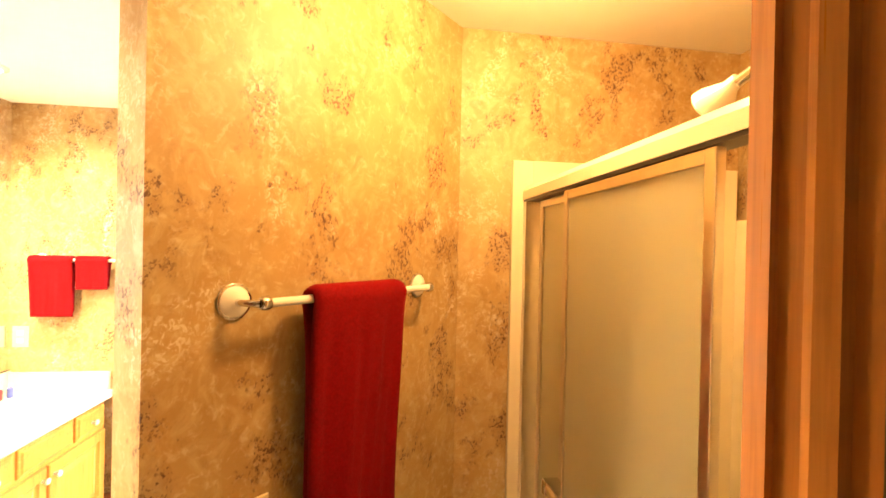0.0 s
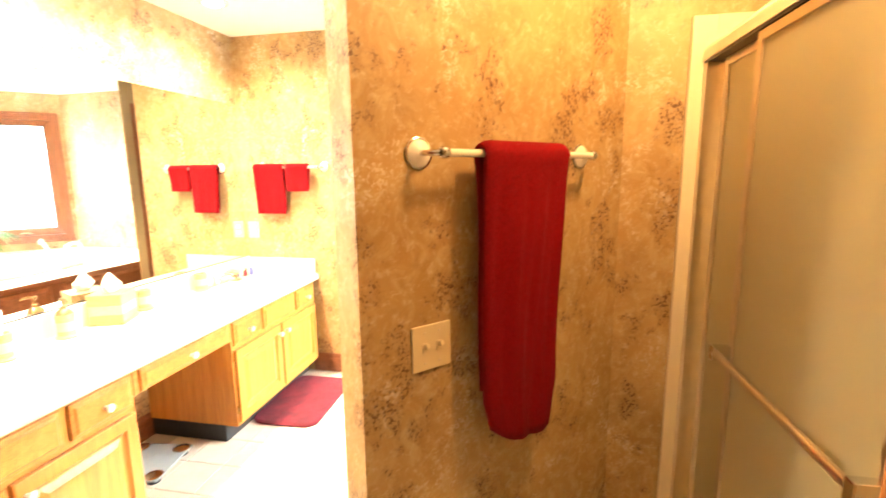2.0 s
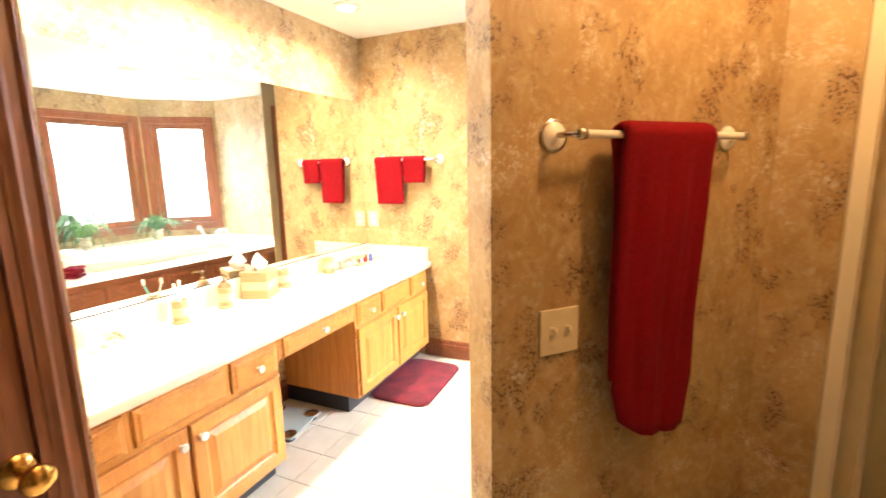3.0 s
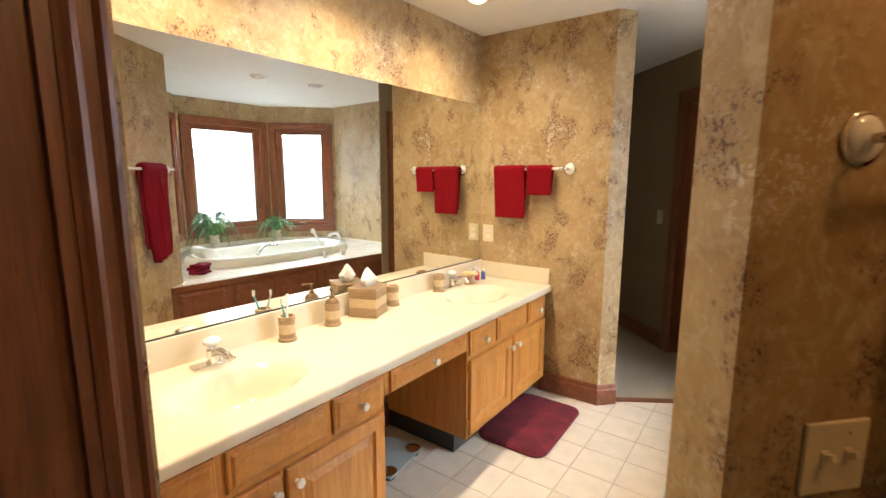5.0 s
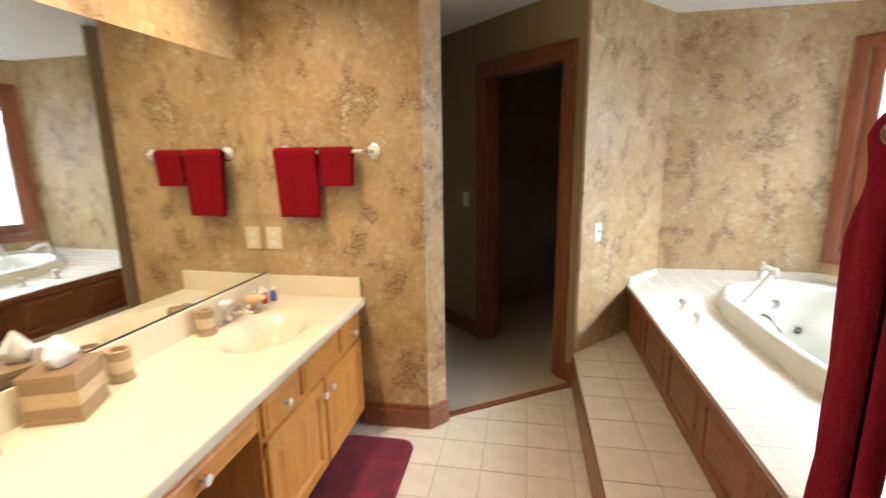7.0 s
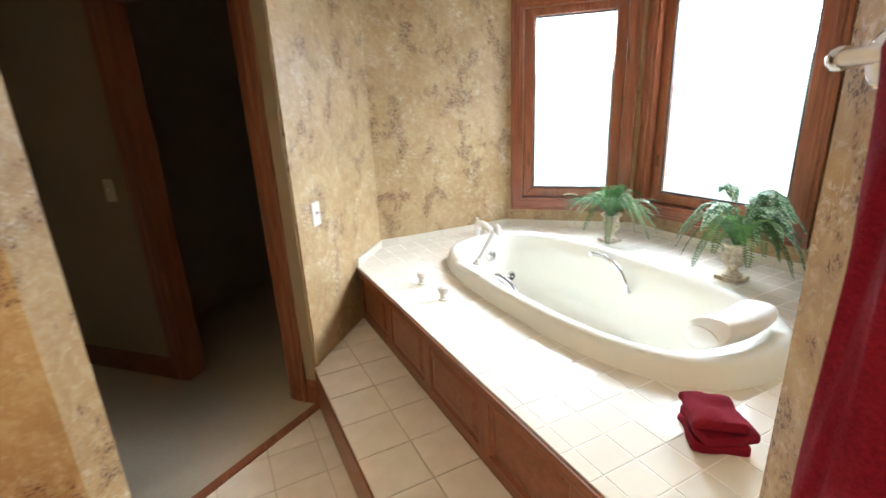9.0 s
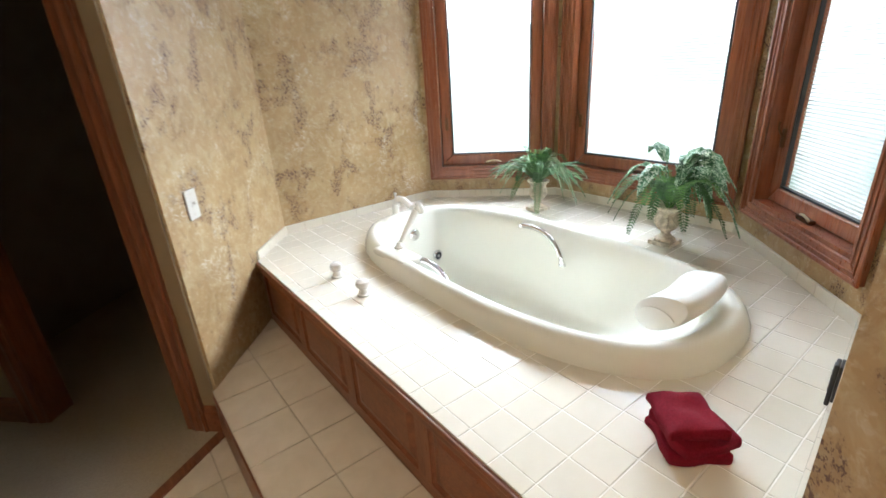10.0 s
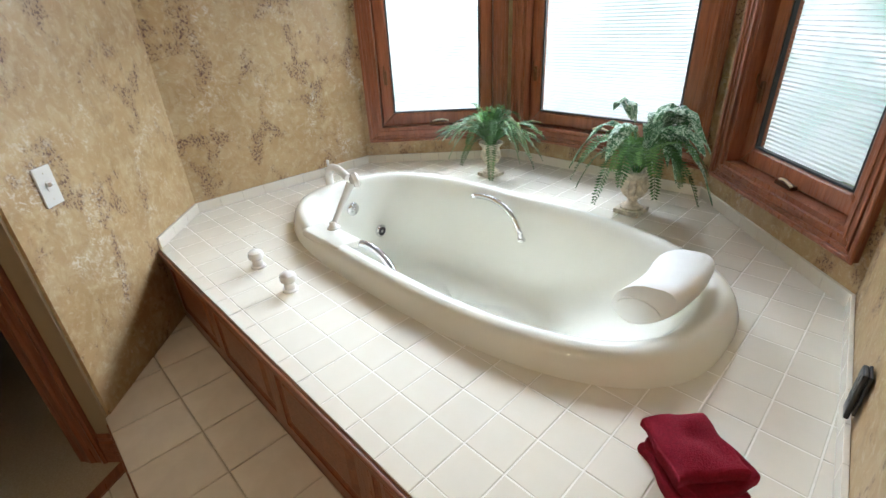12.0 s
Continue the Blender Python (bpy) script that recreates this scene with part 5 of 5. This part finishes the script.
# folded cloth on the deck corner
ft = thing("folded_towel", pose(0.711, 2.452, DECK + 0.001, 0, 0, -36), "stack of folded dark red washcloths on the tub deck", "towel")
for k, (w, d, z0, z1, dx, dy, tr) in enumerate(((0.140, 0.150, 0.0, 0.032, 0.0, 0.0, -5), (0.146, 0.145, 0.0322, 0.062, 0.008, -0.006, 8), (0.136, 0.146, 0.0622, 0.090, -0.006, 0.005, -5))):
    bm = boxed(-w / 2, w / 2, -d / 2, d / 2, z0, z1, 0.011, 3)
    bmesh.ops.subdivide_edges(bm, edges=[e for e in bm.edges if e.calc_length() > 0.08], cuts=7, use_grid_fill=True)
    for v in bm.verts:
        q = Vector((v.co.x * 16, v.co.y * 16, k * 7.0))
        v.co.x += 0.016 * noise.noise(q)
        v.co.y += 0.013 * noise.noise(q + Vector((5, 5, 5)))
        if v.co.z > z0 + 0.006:
            v.co.z += 0.015 * noise.noise(q * 1.3 + Vector((2, 8, 1))) - (0.004 if k < 2 else 0)
    bmesh.ops.transform(bm, matrix=pose(dx, dy, 0, 0, 0, tr), verts=bm.verts)
    part("cloth", bm, DARKTOWEL, ft, "", True)
rc = thing("remote_control", on_wall(PR, K5, 0.60, DECK + 0.110, 0.004), "slim black remote control leaning on the wall", "remote control")
part("holder", boxed(-0.022, 0.022, 0.0, 0.006, -0.03, 0.07, 0.002), BLACK, rc)
part("body", boxed(-0.020, 0.020, 0.0062, 0.016, -0.045, 0.070, 0.004), BLACK, rc)
for z in (0.0, 0.03, 0.055):
    part("button", boxed(-0.011, 0.011, 0.0162, 0.0175, z - 0.008, z + 0.008, 0.0005), make_plain("grey_rubber", (0.12, 0.12, 0.12), 0.6), rc)


# ---- potted ferns ----
def frond(bm, base, az, length, rise, droop, leaf, seed=0):
    """An arching midrib with close pairs of tapered leaflets at even steps."""
    rnd = random.Random(seed)
    d = Vector((math.cos(az), math.sin(az), 0))
    side = Vector((-d.y, d.x, 0))
    fine = arc(base, base + d * length * 0.5 + Vector((0, 0, rise)), base + d * length + Vector((0, 0, droop)), 240)
    pts, run, gap = [fine[0]], 0.0, 0.0115
    for a, b in zip(fine, fine[1:]):
        run += (b - a).length
        if run >= gap:
            pts.append(b)
            run = 0.0
    n = len(pts) - 1
    tube(bm, pts, [0.0024 * (1 - 0.7 * i / n) for i in range(n + 1)], 4)
    for i in range(3, n + 1):
        p = pts[i]
        t = i / n
        ahead = (pts[i] - pts[i - 1]).normalized()
        up = ahead.cross(side) * -1
        w = leaf * (0.25 + 0.85 * math.sin(math.pi * (0.12 + 0.86 * t)) ** 0.7) * rnd.uniform(0.88, 1.1)
        for s in (-1, 1):
            tip = p + side * s * w + ahead * w * 0.35 - up * w * rnd.uniform(0.05, 0.3)
            mid = p * 0.55 + tip * 0.45
            hw = ahead * gap * 0.46
            a, b, c, e = bm.verts.new(p - hw * 0.5), bm.verts.new(mid - hw), bm.verts.new(tip), bm.verts.new(mid + hw)
            g = bm.verts.new(mid + up * 0.0025)
            for tri in ((a, b, g), (b, c, g), (c, e, g), (e, a, g)):
                bm.faces.new(tri)


def broad_leaf(bm, base, az, length, rise, droop, width, n=10):
    d = Vector((math.cos(az), math.sin(az), 0))
    side = Vector((-d.y, d.x, 0))
    pts = arc(base, base + d * length * 0.4 + Vector((0, 0, rise)), base + d * length + Vector((0, 0, droop)), n + 6)
    tube(bm, pts[:9], 0.0025, 5)
    rows = []
    for i in range(n + 1):
        p = pts[6 + i]
        t = i / n
        w = width * math.sin(math.pi * min(1, 0.06 + 0.94 * t)) ** 0.75
        rows.append([bm.verts.new(p + side * u * w + Vector((0, 0, -abs(u) * w * 0.35 + 0.006 * math.sin(t * 14 + u * 3)))) for u in (-1, -0.5, 0, 0.5, 1)])
    for a, b in zip(rows, rows[1:]):
        for k in range(4):
            bm.faces.new((a[k], a[k + 1], b[k + 1], b[k]))


def urn(th, s=1.0):
    bm = bmesh.new()
    box(bm, -0.042 * s, 0.042 * s, -0.042 * s, 0.042 * s, 0.0005, 0.016 * s, 0.003)
    part("plinth", bm, URN, th)
    bm = bmesh.new()
    prof = [(0.036, 0.0162), (0.036, 0.022), (0.022, 0.030), (0.016, 0.042), (0.018, 0.050), (0.030, 0.060), (0.040, 0.078), (0.042, 0.096), (0.037, 0.110), (0.036, 0.122), (0.044, 0.134), (0.052, 0.140), (0.053, 0.146), (0.046, 0.146), (0.036, 0.130)]
    lathe(bm, [(r * s, z * s) for r, z in prof], 40, wave=lambda a, z: 0.085 * math.cos(14 * a) if 0.058 * s < z < 0.112 * s else 0)
    part("urn", bm, URN, th, "weathered cast stone urn", True)


pa = thing("potted_fern", pose(1.905, 3.955, DECK + 0.001), "artificial fern with striped blades in a small stone urn", "potted plant", "potted ferns")
urn(pa, 1.28)
rnd = random.Random(11)
for k in range(42):
    az = k * 2.4 + rnd.uniform(-0.3, 0.3)
    bm = bmesh.new()
    up = k % 4 == 0
    frond(bm, Vector((0.012 * math.cos(az), 0.012 * math.sin(az), 0.175)), az, rnd.uniform(0.05, 0.13) if up else rnd.uniform(0.20, 0.30), rnd.uniform(0.20, 0.28) if up else rnd.uniform(0.14, 0.26), rnd.uniform(0.12, 0.21) if up else (rnd.uniform(-0.13, -0.07) if k % 5 == 3 else rnd.uniform(0.0, 0.13)), 0.033, k)
    part("frond", bm, FERNPALE if k % 8 == 0 else FERN, pa)
for k in range(18):
    az = k * 2.1 + 0.4
    bm = bmesh.new()
    broad_leaf(bm, Vector((0, 0, 0.17)), az, rnd.uniform(0.16, 0.28), rnd.uniform(0.22, 0.34), rnd.uniform(-0.08, 0.10), 0.009, 10)
    part("blade", bm, BLADE, pa, "narrow striped leaf")
pb = thing("potted_fern", pose(1.885, 3.125, DECK + 0.001), "artificial fern with broad variegated leaves in a stone urn", "potted plant", "potted ferns")
urn(pb, 1.35)
for k in range(26):
    az = k * 2.4 + rnd.uniform(-0.3, 0.3)
    bm = bmesh.new()
    pale = k % 4 == 0
    frond(bm, Vector((0.012 * math.cos(az), 0.012 * math.sin(az), 0.185)), az, rnd.uniform(0.17, 0.28), rnd.uniform(0.20, 0.30), rnd.uniform(0.02, 0.14) if pale else (rnd.uniform(-0.14, -0.08) if k % 3 == 0 else rnd.uniform(-0.05, 0.08)), 0.036, 50 + k)
    part("frond", bm, FERNPALE if pale else FERN, pb)
for k in range(17):
    az = radians(-43) + (k * 0.618 % 1.0 - 0.5) * 2.6 if k % 4 else radians(100 + 20 * k)
    bm = bmesh.new()
    broad_leaf(bm, Vector((0, 0, 0.185)), az, rnd.uniform(0.20, 0.32), rnd.uniform(0.34, 0.46), rnd.uniform(0.06, 0.24) if k % 3 else rnd.uniform(-0.14, -0.02), 0.040, 12)
    part("leaf", bm, VARIEGATED, pb, "broad white-flecked leaf")

# ---- outdoors ----
LAWN = make_plain("lawn", (0.16, 0.20, 0.10), 0.9, 0, 0.3, 3)
tagged(obj("ground", prism(bmesh.new(), [(2.5, -60), (80, -60), (80, 80), (-60, 80), (-60, 8.6), (0.6, 8.6), (2.5, 5.2)], -0.6, -0.5), LAWN), "mown lawn outside the windows", "ground", kind="structure")


# glowing sheet beyond the garden; white and green emission stands in for bright outdoors
bd = Nodes("glowing_backdrop", 1.0, 0, (0.6, 0.65, 0.62))
glow_tint = bd.mix(bd.ramp(bd.noise(bd.at(), 1.3, 6, 0.7, 0.5), [(0.44, 0.0), (0.60, 1.0)]), (1.0, 1.0, 1.0), (0.25, 0.45, 0.36))
bd.t.links.new(glow_tint, bd.b.inputs["Emission Color"])
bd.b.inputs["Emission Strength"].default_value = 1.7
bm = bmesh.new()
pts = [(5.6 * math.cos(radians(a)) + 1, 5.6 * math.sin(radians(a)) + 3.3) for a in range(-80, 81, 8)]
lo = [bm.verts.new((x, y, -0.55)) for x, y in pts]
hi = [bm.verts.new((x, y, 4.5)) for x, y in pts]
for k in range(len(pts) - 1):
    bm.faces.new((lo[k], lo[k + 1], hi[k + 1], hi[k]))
tagged(obj("backdrop", bm, bd.mat), "glowing sheet painted as a bright garden distance", "backdrop", kind="structure")

# ---- floor tiles ----
fl = bpy.data.objects["floor"]
FLOORPOLY = [(-1.70, 0.84), (LX, 0.84), (LX, -0.6), (0.6, -0.6), (SF - 0.02, 1.9), (SF - 0.02, 3.99), C0]


def keep_floor(sq):
    poly = clip(sq, C1, C0)
    poly = clip(poly, (SF - 0.017, 0), (SF - 0.017, 5)) if sq[0][1] > 1.45 else poly
    if len(poly) >= 3 and sq[0][1] > 3.1:
        poly = poly if sq[2][0] > -0.912 else clip(poly, (0, EY), (-1, EY))
    return poly


lay_tiles(fl, FLOORTILE, -1.888, -1.001, 0.2145, 0.2145, 13, 24, 0.005, -0.004, 0.004, keep_floor)
